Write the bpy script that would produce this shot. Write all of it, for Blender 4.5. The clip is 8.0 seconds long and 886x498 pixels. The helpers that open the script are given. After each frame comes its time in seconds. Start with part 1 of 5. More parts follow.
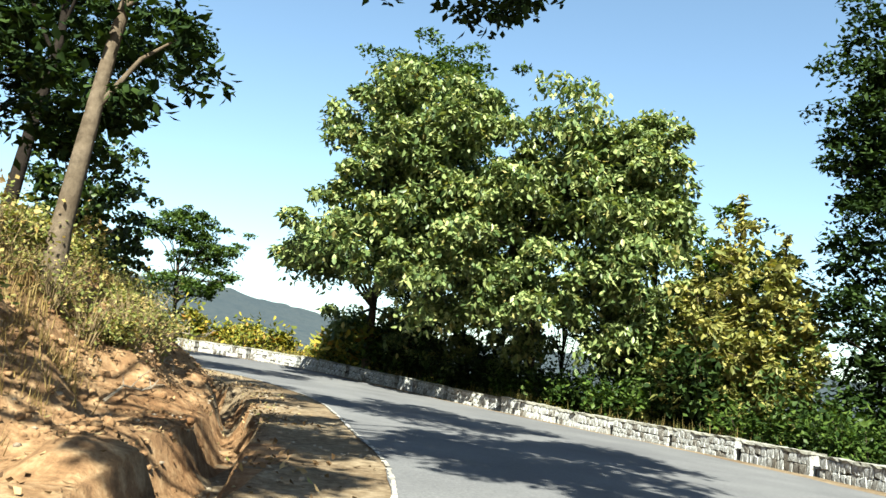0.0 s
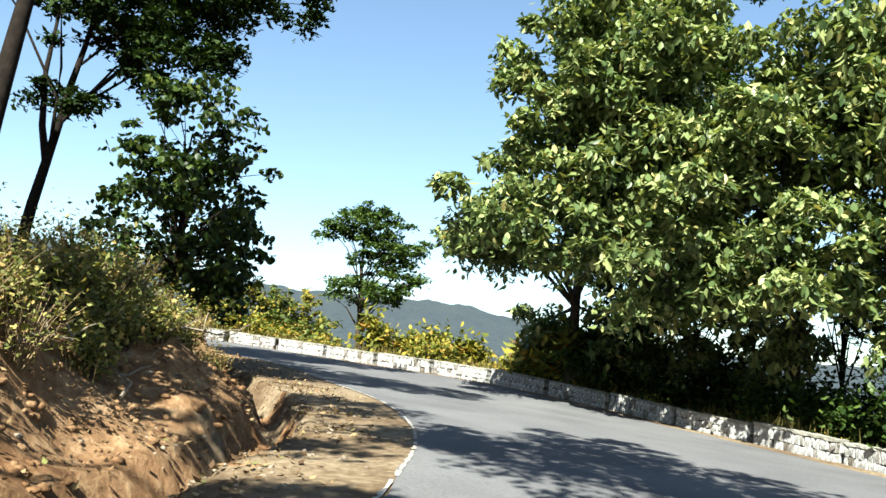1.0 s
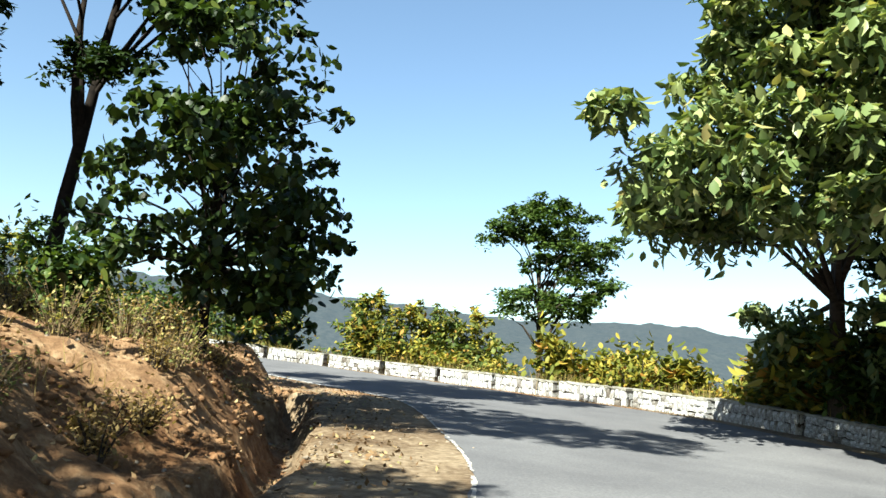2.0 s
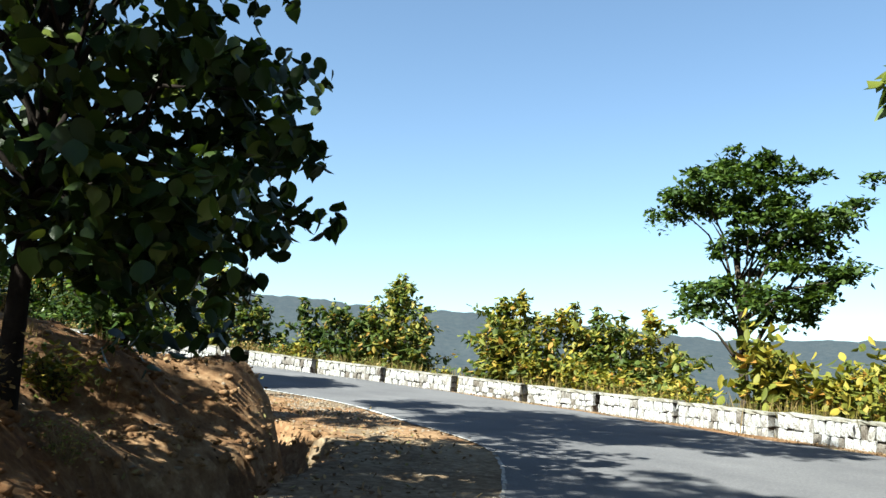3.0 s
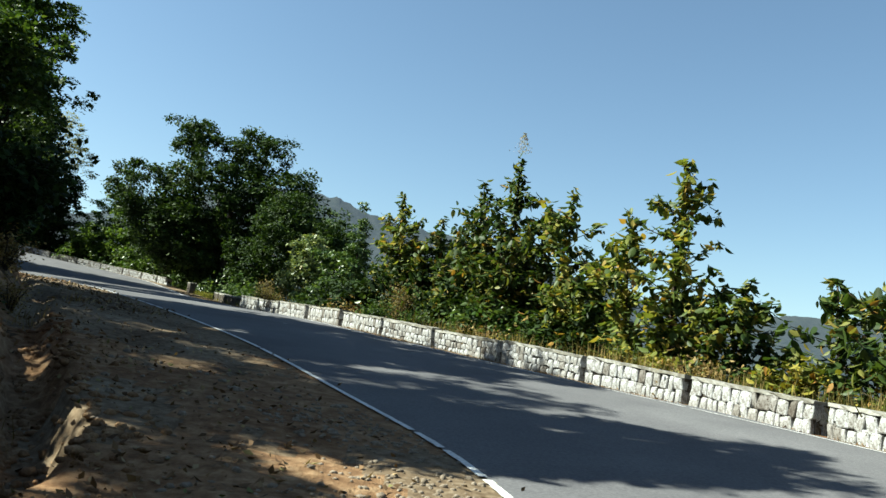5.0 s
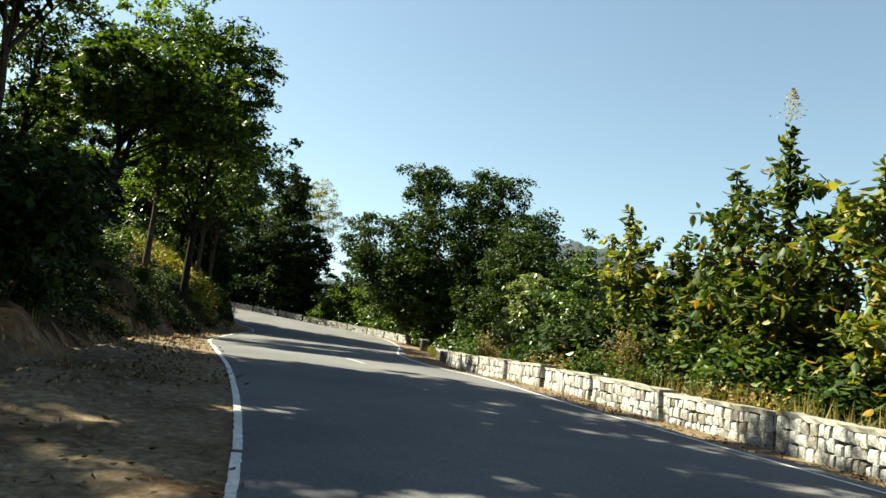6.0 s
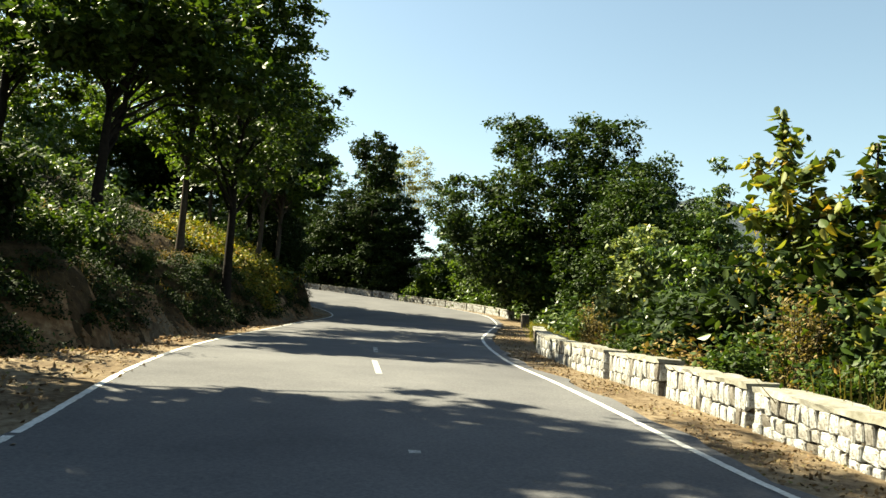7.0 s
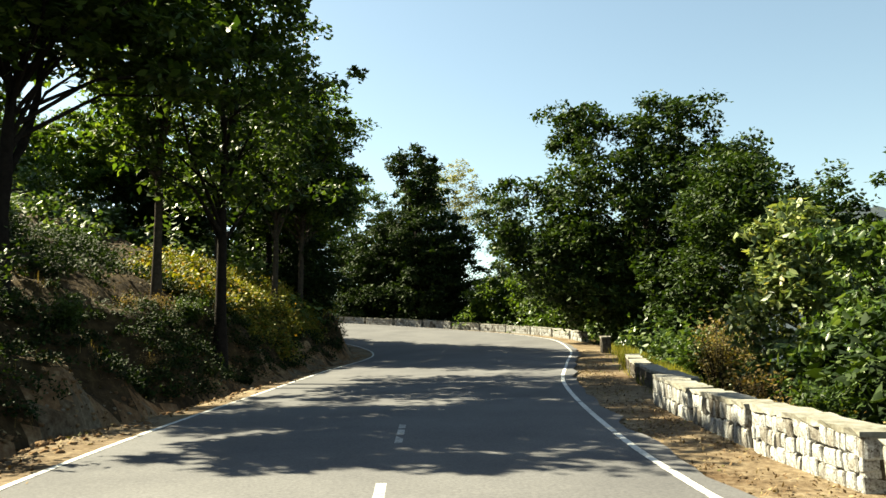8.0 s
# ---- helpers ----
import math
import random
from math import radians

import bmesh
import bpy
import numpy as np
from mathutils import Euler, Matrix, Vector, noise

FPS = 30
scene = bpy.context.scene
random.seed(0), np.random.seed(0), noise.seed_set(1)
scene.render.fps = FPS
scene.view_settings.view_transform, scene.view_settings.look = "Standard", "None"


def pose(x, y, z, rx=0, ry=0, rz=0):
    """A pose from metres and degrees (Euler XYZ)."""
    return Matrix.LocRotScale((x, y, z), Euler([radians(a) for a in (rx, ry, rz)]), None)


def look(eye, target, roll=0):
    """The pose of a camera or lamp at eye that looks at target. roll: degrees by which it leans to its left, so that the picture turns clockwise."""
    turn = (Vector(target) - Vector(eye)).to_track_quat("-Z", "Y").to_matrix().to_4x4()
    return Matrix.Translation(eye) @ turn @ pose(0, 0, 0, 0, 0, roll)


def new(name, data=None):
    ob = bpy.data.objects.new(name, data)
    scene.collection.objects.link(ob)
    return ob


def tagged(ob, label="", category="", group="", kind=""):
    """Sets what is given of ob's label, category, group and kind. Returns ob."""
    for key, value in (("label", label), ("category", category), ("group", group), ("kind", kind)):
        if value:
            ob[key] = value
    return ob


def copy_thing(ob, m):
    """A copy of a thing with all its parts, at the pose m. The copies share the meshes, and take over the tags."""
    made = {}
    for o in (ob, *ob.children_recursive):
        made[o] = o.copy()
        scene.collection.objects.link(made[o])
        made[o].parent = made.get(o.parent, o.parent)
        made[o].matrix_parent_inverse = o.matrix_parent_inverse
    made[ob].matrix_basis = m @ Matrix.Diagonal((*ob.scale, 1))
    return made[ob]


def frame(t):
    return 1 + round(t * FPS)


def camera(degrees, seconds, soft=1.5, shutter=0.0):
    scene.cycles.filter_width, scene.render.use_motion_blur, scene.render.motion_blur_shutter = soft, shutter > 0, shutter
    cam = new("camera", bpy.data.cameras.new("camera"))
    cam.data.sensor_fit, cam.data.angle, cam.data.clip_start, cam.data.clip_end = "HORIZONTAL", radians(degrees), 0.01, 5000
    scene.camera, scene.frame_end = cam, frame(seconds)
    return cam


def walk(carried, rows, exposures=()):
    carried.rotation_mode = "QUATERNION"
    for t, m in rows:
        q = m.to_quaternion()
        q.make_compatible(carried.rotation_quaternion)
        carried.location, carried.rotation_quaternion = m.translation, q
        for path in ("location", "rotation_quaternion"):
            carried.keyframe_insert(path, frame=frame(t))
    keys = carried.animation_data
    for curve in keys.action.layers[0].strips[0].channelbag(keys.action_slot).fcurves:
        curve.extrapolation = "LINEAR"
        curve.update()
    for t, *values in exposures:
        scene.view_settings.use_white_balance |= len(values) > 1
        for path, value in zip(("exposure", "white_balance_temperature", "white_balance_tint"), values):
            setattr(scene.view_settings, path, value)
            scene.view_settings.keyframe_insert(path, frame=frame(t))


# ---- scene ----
cam = camera(56.5, 8.0)
METRES, EYE, TILT, LEAN, TURN = 68.0, 1.35, 9.0, -6.0, 0.0
ROWS = [
    (0.0, 0.0, 0.0, 0.0, 0.0, 0.0, -0.0),
    (0.5, 0.0096, 0.0585, -0.0092, 8.26, 0.08, 1.06),
    (1.0, 0.0105, 0.1211, -0.0175, 16.33, 1.42, 2.76),
    (1.5, 0.0021, 0.1847, -0.0246, 24.0, 3.28, 4.5),
    (2.0, -0.014, 0.2456, -0.0312, 31.44, 4.6, 6.18),
    (2.2, -0.0232, 0.2692, -0.0336, 34.22, 5.3, 7.17),
    (3.3, -0.0879, 0.3956, -0.0422, 49.62, 8.45, 6.71),
    (3.5, -0.1011, 0.4168, -0.0434, 53.38, 8.85, 6.44),
    (4.0, -0.1443, 0.4672, -0.0443, 62.02, 10.26, 4.91),
    (4.5, -0.1925, 0.5087, -0.0427, 72.64, 12.25, 2.98),
    (5.0, -0.2489, 0.5398, -0.0379, 86.76, 13.72, 2.03),
    (5.2, -0.2708, 0.5469, -0.0353, 91.6, 14.63, 1.41),
    (6.3, -0.4017, 0.5634, -0.011, 109.4, 17.73, 0.91),
    (6.5, -0.4237, 0.5605, -0.0054, 111.25, 16.98, 1.11),
    (7.0, -0.4775, 0.5472, 0.0085, 114.82, 16.14, 2.4),
    (7.5, -0.5344, 0.5248, 0.0242, 117.74, 16.6, 4.53),
    (8.0, -0.586, 0.4978, 0.0399, 119.81, 18.08, 6.01),
]
walk(cam, [(t, pose(0, 0, EYE, TILT, LEAN, TURN) @ pose(METRES * x, METRES * y, METRES * z, 90 + pitch, roll, yaw)) for t, x, y, z, yaw, pitch, roll in ROWS], [
    (0.0, 2.32, 6600, -2), (1.0, 2.28, 6450, 1), (2.2, 2.26, 6400, 0), (3.5, 2.04, 6100, 1), (4.5, 1.72, 5900, -3), (5.0, 1.8, 6350, -4), (5.2, 1.85, 6600, -4), (6.5, 2.38, 8100, -3), (8.0, 2.36, 8300, -3)])

# ---- daylight ----
SUN_AZ = Vector((0.04, -1.0))      # plan direction towards the sun
SUN_EL = 43.0
world = bpy.data.worlds.new("sky")
scene.world = world
world.use_nodes = True
wn = world.node_tree.nodes
sky = wn.new("ShaderNodeTexSky")
sky.sky_type = "NISHITA"
sky.sun_disc = False
sky.sun_elevation = radians(SUN_EL)
sky.sun_rotation = math.atan2(SUN_AZ.x, SUN_AZ.y)
sky.dust_density = 0.6
sky.ozone_density = 1.3
world.node_tree.links.new(sky.outputs[0], wn["Background"].inputs[0])
wn["Background"].inputs[1].default_value = 0.05
sun = new("sun", bpy.data.lights.new("sun", "SUN"))
sun.data.energy, sun.data.angle, sun.data.color = 5.0, radians(0.5), (1.0, 0.95, 0.86)
d = Vector((SUN_AZ.x, SUN_AZ.y, 0)).normalized() * math.cos(radians(SUN_EL))
sun.matrix_world = look((d.x * 100, d.y * 100, 100 * math.sin(radians(SUN_EL))), (0, 0, 0))


# ---- materials ----
def material(name, rough=0.9):
    m = bpy.data.materials.new(name)
    m.use_nodes = True
    b = m.node_tree.nodes["Principled BSDF"]
    b.inputs["Roughness"].default_value = rough
    b.inputs["Specular IOR Level"].default_value = 0.08
    return m, m.node_tree.nodes, m.node_tree.links, b


def ramp(nodes, stops):
    r = nodes.new("ShaderNodeValToRGB")
    e = r.color_ramp.elements
    while len(e) < len(stops):
        e.new(0.5)
    for el, (p, c) in zip(e, stops):
        el.position, el.color = p, (*c, 1)
    return r


def noise_node(nodes, links, scale, detail=6.0, rough=0.6, space="Object"):
    co = nodes.new("ShaderNodeTexCoord")
    n = nodes.new("ShaderNodeTexNoise")
    n.inputs["Scale"].default_value, n.inputs["Detail"].default_value, n.inputs["Roughness"].default_value = scale, detail, rough
    links.new(co.outputs[space], n.inputs["Vector"])
    return n


def mix_rgb(nodes, links, a, b, fac, kind="MIX"):
    m = nodes.new("ShaderNodeMix")
    m.data_type, m.blend_type = "RGBA", kind
    for sock, v in ((m.inputs[0], fac), (m.inputs[6], a), (m.inputs[7], b)):
        if hasattr(v, "is_output"):
            links.new(v, sock)
        elif isinstance(v, (int, float)):
            sock.default_value = v
        else:
            sock.default_value = (*v, 1)
    return m.outputs[2]


def bump(nodes, links, b, height, strength=0.4, dist=0.02):
    bp = nodes.new("ShaderNodeBump")
    bp.inputs["Strength"].default_value, bp.inputs["Distance"].default_value = strength, dist
    links.new(height, bp.inputs["Height"])
    links.new(bp.outputs[0], b.inputs["Normal"])


def ground_material(name, fine, coarse, s1=9.0, s2=0.35, rough=0.95, strength=0.6, dist=0.05):
    """Two scales of noise, each with its own ramp, multiplied; fine grain as relief."""
    m, nodes, links, b = material(name, rough)
    n1, n2 = noise_node(nodes, links, s1, 9, 0.7), noise_node(nodes, links, s2, 5, 0.6)
    r1, r2 = ramp(nodes, fine), ramp(nodes, coarse)
    links.new(n1.outputs[0], r1.inputs[0])
    links.new(n2.outputs[0], r2.inputs[0])
    links.new(mix_rgb(nodes, links, r1.outputs[0], r2.outputs[0], 1.0, "MULTIPLY"), b.inputs["Base Color"])
    bump(nodes, links, b, n1.outputs[0], strength, dist)
    return m


def leaf_material(name, stops, through_light=0.35, gloss=0.45, shine=0.22):
    """Leaves: a colour of its own for each leaf, light shining through."""
    m, nodes, links, b = material(name, gloss)
    geo = nodes.new("ShaderNodeNewGeometry")
    r = ramp(nodes, stops)
    links.new(geo.outputs["Random Per Island"], r.inputs[0])
    links.new(r.outputs[0], b.inputs["Base Color"])
    b.inputs["Specular IOR Level"].default_value = shine
    tr = nodes.new("ShaderNodeBsdfTranslucent")
    links.new(mix_rgb(nodes, links, r.outputs[0], (1.0, 1.0, 0.45), 1.0, "MULTIPLY"), tr.inputs[0])
    mx = nodes.new("ShaderNodeMixShader")
    mx.inputs[0].default_value = through_light
    links.new(b.outputs[0], mx.inputs[1])
    links.new(tr.outputs[0], mx.inputs[2])
    links.new(mx.outputs[0], nodes["Material Output"].inputs[0])
    return m


ASPHALT = ground_material("worn asphalt", [(0.3, (0.08, 0.08, 0.086)), (0.7, (0.148, 0.147, 0.151))], [(0.3, (0.68, 0.68, 0.7)), (0.68, (1, 1, 1))], 26.0, 0.4, 0.9, 0.35, 0.01)
EARTH = ground_material("dry reddish earth", [(0.25, (0.066, 0.036, 0.02)), (0.5, (0.2, 0.122, 0.066)), (0.78, (0.4, 0.295, 0.18))], [(0.3, (0.6, 0.48, 0.4)), (0.65, (1, 1, 1))], 5.0, 0.4, strength=0.9, dist=0.08)
SAND = ground_material("pale sandy roadside earth", [(0.25, (0.06, 0.042, 0.026)), (0.5, (0.165, 0.125, 0.082)), (0.78, (0.3, 0.25, 0.18))], [(0.32, (0.45, 0.38, 0.33)), (0.62, (1, 1, 1))], 8.0, 0.5, strength=0.8, dist=0.04)
# Litter brown, lowered further to hold the wood's shade in the colour.
LITTER_SHADED = ground_material("leaf-littered hill soil darkened for shade", [(0.25, (0.014, 0.009, 0.005)), (0.5, (0.048, 0.03, 0.016)), (0.8, (0.125, 0.082, 0.042))], [(0.3, (0.6, 0.62, 0.4)), (0.65, (1, 1, 1))], 4.0, 0.3, strength=0.9, dist=0.08)
PAINT = ground_material("worn white road paint", [(0.3, (0.338, 0.338, 0.323)), (0.55, (0.6, 0.6, 0.585))], [(0.3, (0.7, 0.7, 0.7)), (0.6, (1, 1, 1))], 20.0, 1.0, 0.7, 0.2, 0.005)
WORN = ground_material("nearly worn-off road paint", [(0.35, (0.17, 0.17, 0.165)), (0.65, (0.46, 0.46, 0.45))], [(0.3, (0.7, 0.7, 0.7)), (0.6, (1, 1, 1))], 22.0, 2.0, 0.8, 0.2, 0.005)
DUSTY = ground_material("dusty worn road paint", [(0.35, (0.14, 0.13, 0.12)), (0.65, (0.46, 0.44, 0.41))], [(0.3, (0.6, 0.58, 0.55)), (0.6, (1, 1, 1))], 14.0, 0.9, 0.8, 0.2, 0.005)
BARK = ground_material("grey-brown bark", [(0.3, (0.02, 0.016, 0.0128)), (0.7, (0.08, 0.0624, 0.048))], [(0.3, (0.7, 0.7, 0.7)), (0.7, (1, 1, 1))], 7.0, 1.0, 0.95, 0.8, 0.03)
# Near-black bark: the crowns' shade on the trunks is put into it.
BARK_SHADED = ground_material("bark darkened for shade", [(0.3, (0.006, 0.0048, 0.0042)), (0.7, (0.024, 0.0186, 0.015))], [(0.3, (0.7, 0.7, 0.7)), (0.7, (1, 1, 1))], 7.0, 1.0, 0.95, 0.8, 0.03)
BARK_PALE = ground_material("pale flaking bark", [(0.3, (0.0528, 0.0408, 0.0288)), (0.65, (0.144, 0.115, 0.0864))], [(0.3, (0.6, 0.55, 0.5)), (0.7, (1, 1, 1))], 6.0, 1.2, 0.95, 0.9, 0.03)
MORTAR = ground_material("grimy mortar", [(0.3, (0.024, 0.02, 0.016)), (0.6, (0.085, 0.072, 0.058))], [(0.3, (0.6, 0.55, 0.5)), (0.7, (1, 1, 1))], 12.0, 1.3, 0.95, 0.6, 0.02)
CAP = ground_material("weathered cement capping", [(0.3, (0.13, 0.118, 0.092)), (0.6, (0.255, 0.252, 0.235))], [(0.3, (0.55, 0.54, 0.46)), (0.62, (1, 1, 1))], 9.0, 0.9, 0.95, 0.5, 0.02)
GRAVEL = ground_material("grey-brown loose stone", [(0.3, (0.135, 0.105, 0.075)), (0.7, (0.3, 0.255, 0.203))], [(0.3, (0.7, 0.7, 0.7)), (0.7, (1, 1, 1))], 14.0, 1.0)
WHITEWASH = ground_material("flaking whitewash on stone", [(0.36, (0.09, 0.075, 0.06)), (0.47, (0.335, 0.34, 0.34)), (0.7, (0.49, 0.515, 0.545))], [(0.32, (0.34, 0.3, 0.26)), (0.54, (1, 1, 1))], 7.0, 0.9, 0.9, 0.6, 0.02)
for_rand = WHITEWASH.node_tree
info = for_rand.nodes.new("ShaderNodeObjectInfo")
tone = ramp(for_rand.nodes, [(0.0, (0.32, 0.28, 0.24)), (0.16, (0.72, 0.69, 0.65)), (0.4, (0.95, 0.95, 0.94)), (1.0, (1, 1, 1))])
for_rand.links.new(info.outputs["Random"], tone.inputs[0])
was = for_rand.nodes["Principled BSDF"].inputs["Base Color"].links[0].from_socket
for_rand.links.new(mix_rgb(for_rand.nodes, for_rand.links, was, tone.outputs[0], 1.0, "MULTIPLY"), for_rand.nodes["Principled BSDF"].inputs["Base Color"])
LEAF_GREEN = leaf_material("green leaves", [(0.0, (0.0112, 0.0263, 0.00525)), (0.5, (0.0338, 0.0638, 0.0112)), (1.0, (0.075, 0.112, 0.0225))], 0.36, 0.5)
LEAF_LIGHT = leaf_material("light green leaves", [(0.0, (0.024, 0.046, 0.014)), (0.4, (0.098, 0.138, 0.048)), (0.93, (0.25, 0.285, 0.115)), (1.0, (0.33, 0.28, 0.11))], 0.34, 0.42, 0.3)
LEAF_WEED = leaf_material("straw-green weed leaves", [(0.0, (0.07, 0.085, 0.022)), (0.5, (0.165, 0.175, 0.05)), (0.85, (0.3, 0.25, 0.09)), (1.0, (0.33, 0.21, 0.08))], 0.35, 0.6)
LEAF_FOREST = leaf_material("sunlit forest leaves", [(0.0, (0.022, 0.045, 0.008)), (0.5, (0.06, 0.11, 0.018)), (1.0, (0.13, 0.18, 0.035))], 0.5, 0.5)
LEAF_PALE = leaf_material("pale yellow-green leaves", [(0.0, (0.084, 0.096, 0.0264)), (0.5, (0.18, 0.18, 0.054)), (0.9, (0.288, 0.252, 0.084)), (1.0, (0.26, 0.22, 0.06))], 0.36, 0.5)
LEAF_MID = leaf_material("mid-green leaves", [(0.0, (0.0165, 0.0372, 0.00825)), (0.5, (0.0495, 0.0908, 0.0215)), (1.0, (0.132, 0.175, 0.06))], 0.32, 0.42, 0.38)
LEAF_BROAD = leaf_material("broad dark green leaves", [(0.0, (0.006, 0.0142, 0.003)), (0.6, (0.018, 0.0338, 0.00675)), (0.9, (0.045, 0.0713, 0.0135)), (1.0, (0.09, 0.112, 0.0225))], 0.3, 0.45)
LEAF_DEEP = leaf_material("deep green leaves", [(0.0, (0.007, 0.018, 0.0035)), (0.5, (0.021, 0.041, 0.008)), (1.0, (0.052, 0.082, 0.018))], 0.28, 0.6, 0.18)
# Leaf green with the deep shade of the wood put into it.
LEAF_SHADED = leaf_material("dark green leaves", [(0.0, (0.0048, 0.012, 0.0024)), (0.6, (0.0136, 0.0272, 0.0056)), (1.0, (0.0304, 0.0512, 0.012))], 0.22, 0.7, 0.12)
LEAF_TEAK = leaf_material("yellowing teak leaves", [(0.0, (0.022, 0.042, 0.01)), (0.45, (0.085, 0.118, 0.027)), (0.75, (0.19, 0.2, 0.045)), (0.94, (0.29, 0.235, 0.05)), (1.0, (0.32, 0.18, 0.045))], 0.42, 0.5)
LEAF_TEAK_GREEN = leaf_material("green teak leaves", [(0.0, (0.0155, 0.0328, 0.0069)), (0.7, (0.05, 0.0776, 0.0172)), (0.92, (0.172, 0.172, 0.0431)), (1.0, (0.259, 0.138, 0.0345))], 0.38, 0.5)
LEAF_YELLOW = leaf_material("yellow-green shrub leaves", [(0.0, (0.042, 0.0588, 0.0101)), (0.5, (0.134, 0.143, 0.0235)), (0.85, (0.269, 0.218, 0.0336)), (1.0, (0.252, 0.125, 0.0252))], 0.35, 0.6)
GRASS_DRY = leaf_material("dry yellow grass", [(0.0, (0.0975, 0.06, 0.0225)), (0.6, (0.195, 0.135, 0.0488)), (1.0, (0.27, 0.203, 0.09))], 0.3, 0.9)
GRASS_STRAW = leaf_material("straw and green grass", [(0.0, (0.06, 0.06, 0.015)), (0.5, (0.14, 0.115, 0.035)), (1.0, (0.24, 0.17, 0.07))], 0.3, 0.9)
GRASS_GREEN = leaf_material("yellow-green grass", [(0.0, (0.0683, 0.0878, 0.0146)), (0.6, (0.195, 0.195, 0.0342)), (1.0, (0.293, 0.234, 0.0585))], 0.35, 0.9)


# ---- small builders ----
def part(name, mesh, mat, parent=None, label=""):
    """One mesh object; mesh is a bmesh or (vertices, faces)."""
    me = bpy.data.meshes.new(name)
    if isinstance(mesh, tuple):
        me.from_pydata(*([a.tolist() if isinstance(a, np.ndarray) else a for a in (mesh[0], [], mesh[1])]))
    else:
        mesh.to_mesh(me)
        mesh.free()
    me.materials.append(mat)
    ob = new(name, me)
    ob.parent = parent
    if label:
        tagged(ob, label)
    return ob


def smooth(ob):
    ob.data.polygons.foreach_set("use_smooth", [True] * len(ob.data.polygons))
    return ob


def leaf_mesh(name, points, mat, parent, rng, size, droop=0.3, shape="small", label="", spread=0.5):
    """One mesh of many separate leaves at the given points."""
    n = len(points)
    if shape in ("large", "round"):
        rim = [(0, 0, 0), (-0.2, 0.08, 0.03), (-0.36, 0.28, 0.06), (-0.38, 0.5, 0.06), (-0.27, 0.74, 0.03), (-0.09, 0.93, -0.04), (0, 1.08, -0.1), (0.09, 0.93, -0.04), (0.27, 0.74, 0.03), (0.38, 0.5, 0.06), (0.36, 0.28, 0.06), (0.2, 0.08, 0.03)]
        tpl = np.array(rim + [(0, 0.5, -0.02)], float) * ((1, 1, 1) if shape == "round" else (0.68, 1, 1))
        tris = np.array([(k, 12, (k + 1) % 12) for k in range(12)])
    elif shape == "blade":
        tpl = np.array([(-0.03, 0, 0), (0.03, 0, 0), (0, 1, 0)], float)
        tris = np.array([(0, 1, 2)])
    elif shape == "oval":
        tpl = np.array([(0, 0, 0), (-0.2, 0.24, 0.05), (-0.25, 0.56, 0.06), (0, 1.05, -0.1), (0.25, 0.56, 0.06), (0.2, 0.24, 0.05), (0, 0.42, -0.01)], float)
        tris = np.array([(0, 6, 1), (1, 6, 2), (2, 6, 3), (3, 6, 4), (4, 6, 5), (5, 6, 0)])
    else:
        tpl = np.array([(0, 0, 0), (-0.28, 0.45, 0.07), (0, 1.0, -0.05), (0.28, 0.45, 0.07)], float)
        tris = np.array([(0, 2, 1), (0, 3, 2)])
    az = rng.uniform(0, 2 * np.pi, n)
    el = rng.normal(-droop, spread, n) if shape != "blade" else rng.normal(1.25, 0.25, n)
    tw = rng.normal(0, spread, n)
    fwd = np.stack([np.cos(az) * np.cos(el), np.sin(az) * np.cos(el), np.sin(el)], 1)
    side = np.stack([-np.sin(az), np.cos(az), np.zeros(n)], 1)
    up = np.cross(side, fwd) * -1
    s2 = side * np.cos(tw)[:, None] + up * np.sin(tw)[:, None]
    u2 = np.cross(s2, fwd)
    sz = size * rng.uniform(0.6, 1.3, n)
    v = (points[:, None] + sz[:, None, None] * (tpl[None, :, 0:1] * s2[:, None] + tpl[None, :, 1:2] * fwd[:, None] + tpl[None, :, 2:3] * u2[:, None])).reshape(-1, 3)
    f = (tris[None] + (np.arange(n) * len(tpl))[:, None, None]).reshape(-1, 3)
    me = bpy.data.meshes.new(name)
    me.vertices.add(len(v))
    me.vertices.foreach_set("co", v.astype(np.float32).ravel())
    me.loops.add(f.size)
    me.loops.foreach_set("vertex_index", f.astype(np.int32).ravel())
    me.polygons.add(len(f))
    me.polygons.foreach_set("loop_start", np.arange(0, f.size, 3, dtype=np.int32))
    me.update(calc_edges=True)
    me.materials.append(mat)
    ob = new(name, me)
    ob.parent = parent
    if label:
        tagged(ob, label)
    return ob


def tube(verts, faces, pts, radii, sides=7):
    """Adds a tapered tube along pts to the lists."""
    pts = [Vector(p) for p in pts]
    base = len(verts)
    for i, (p, r) in enumerate(zip(pts, radii)):
        t = (pts[min(i + 1, len(pts) - 1)] - pts[max(i - 1, 0)]).normalized()
        a = t.orthogonal().normalized() if abs(t.z) < 0.9 else t.cross(Vector((0, 1, 0))).normalized()
        b = t.cross(a)
        for k in range(sides):
            w = 2 * math.pi * k / sides
            verts.append(tuple(p + r * (math.cos(w) * a + math.sin(w) * b)))
    for i in range(len(pts) - 1):
        for k in range(sides):
            q, n = base + i * sides, (k + 1) % sides
            faces.append((q + k, q + n, q + sides + n, q + sides + k))
    faces.append(tuple(base + (len(pts) - 1) * sides + k for k in range(sides)))


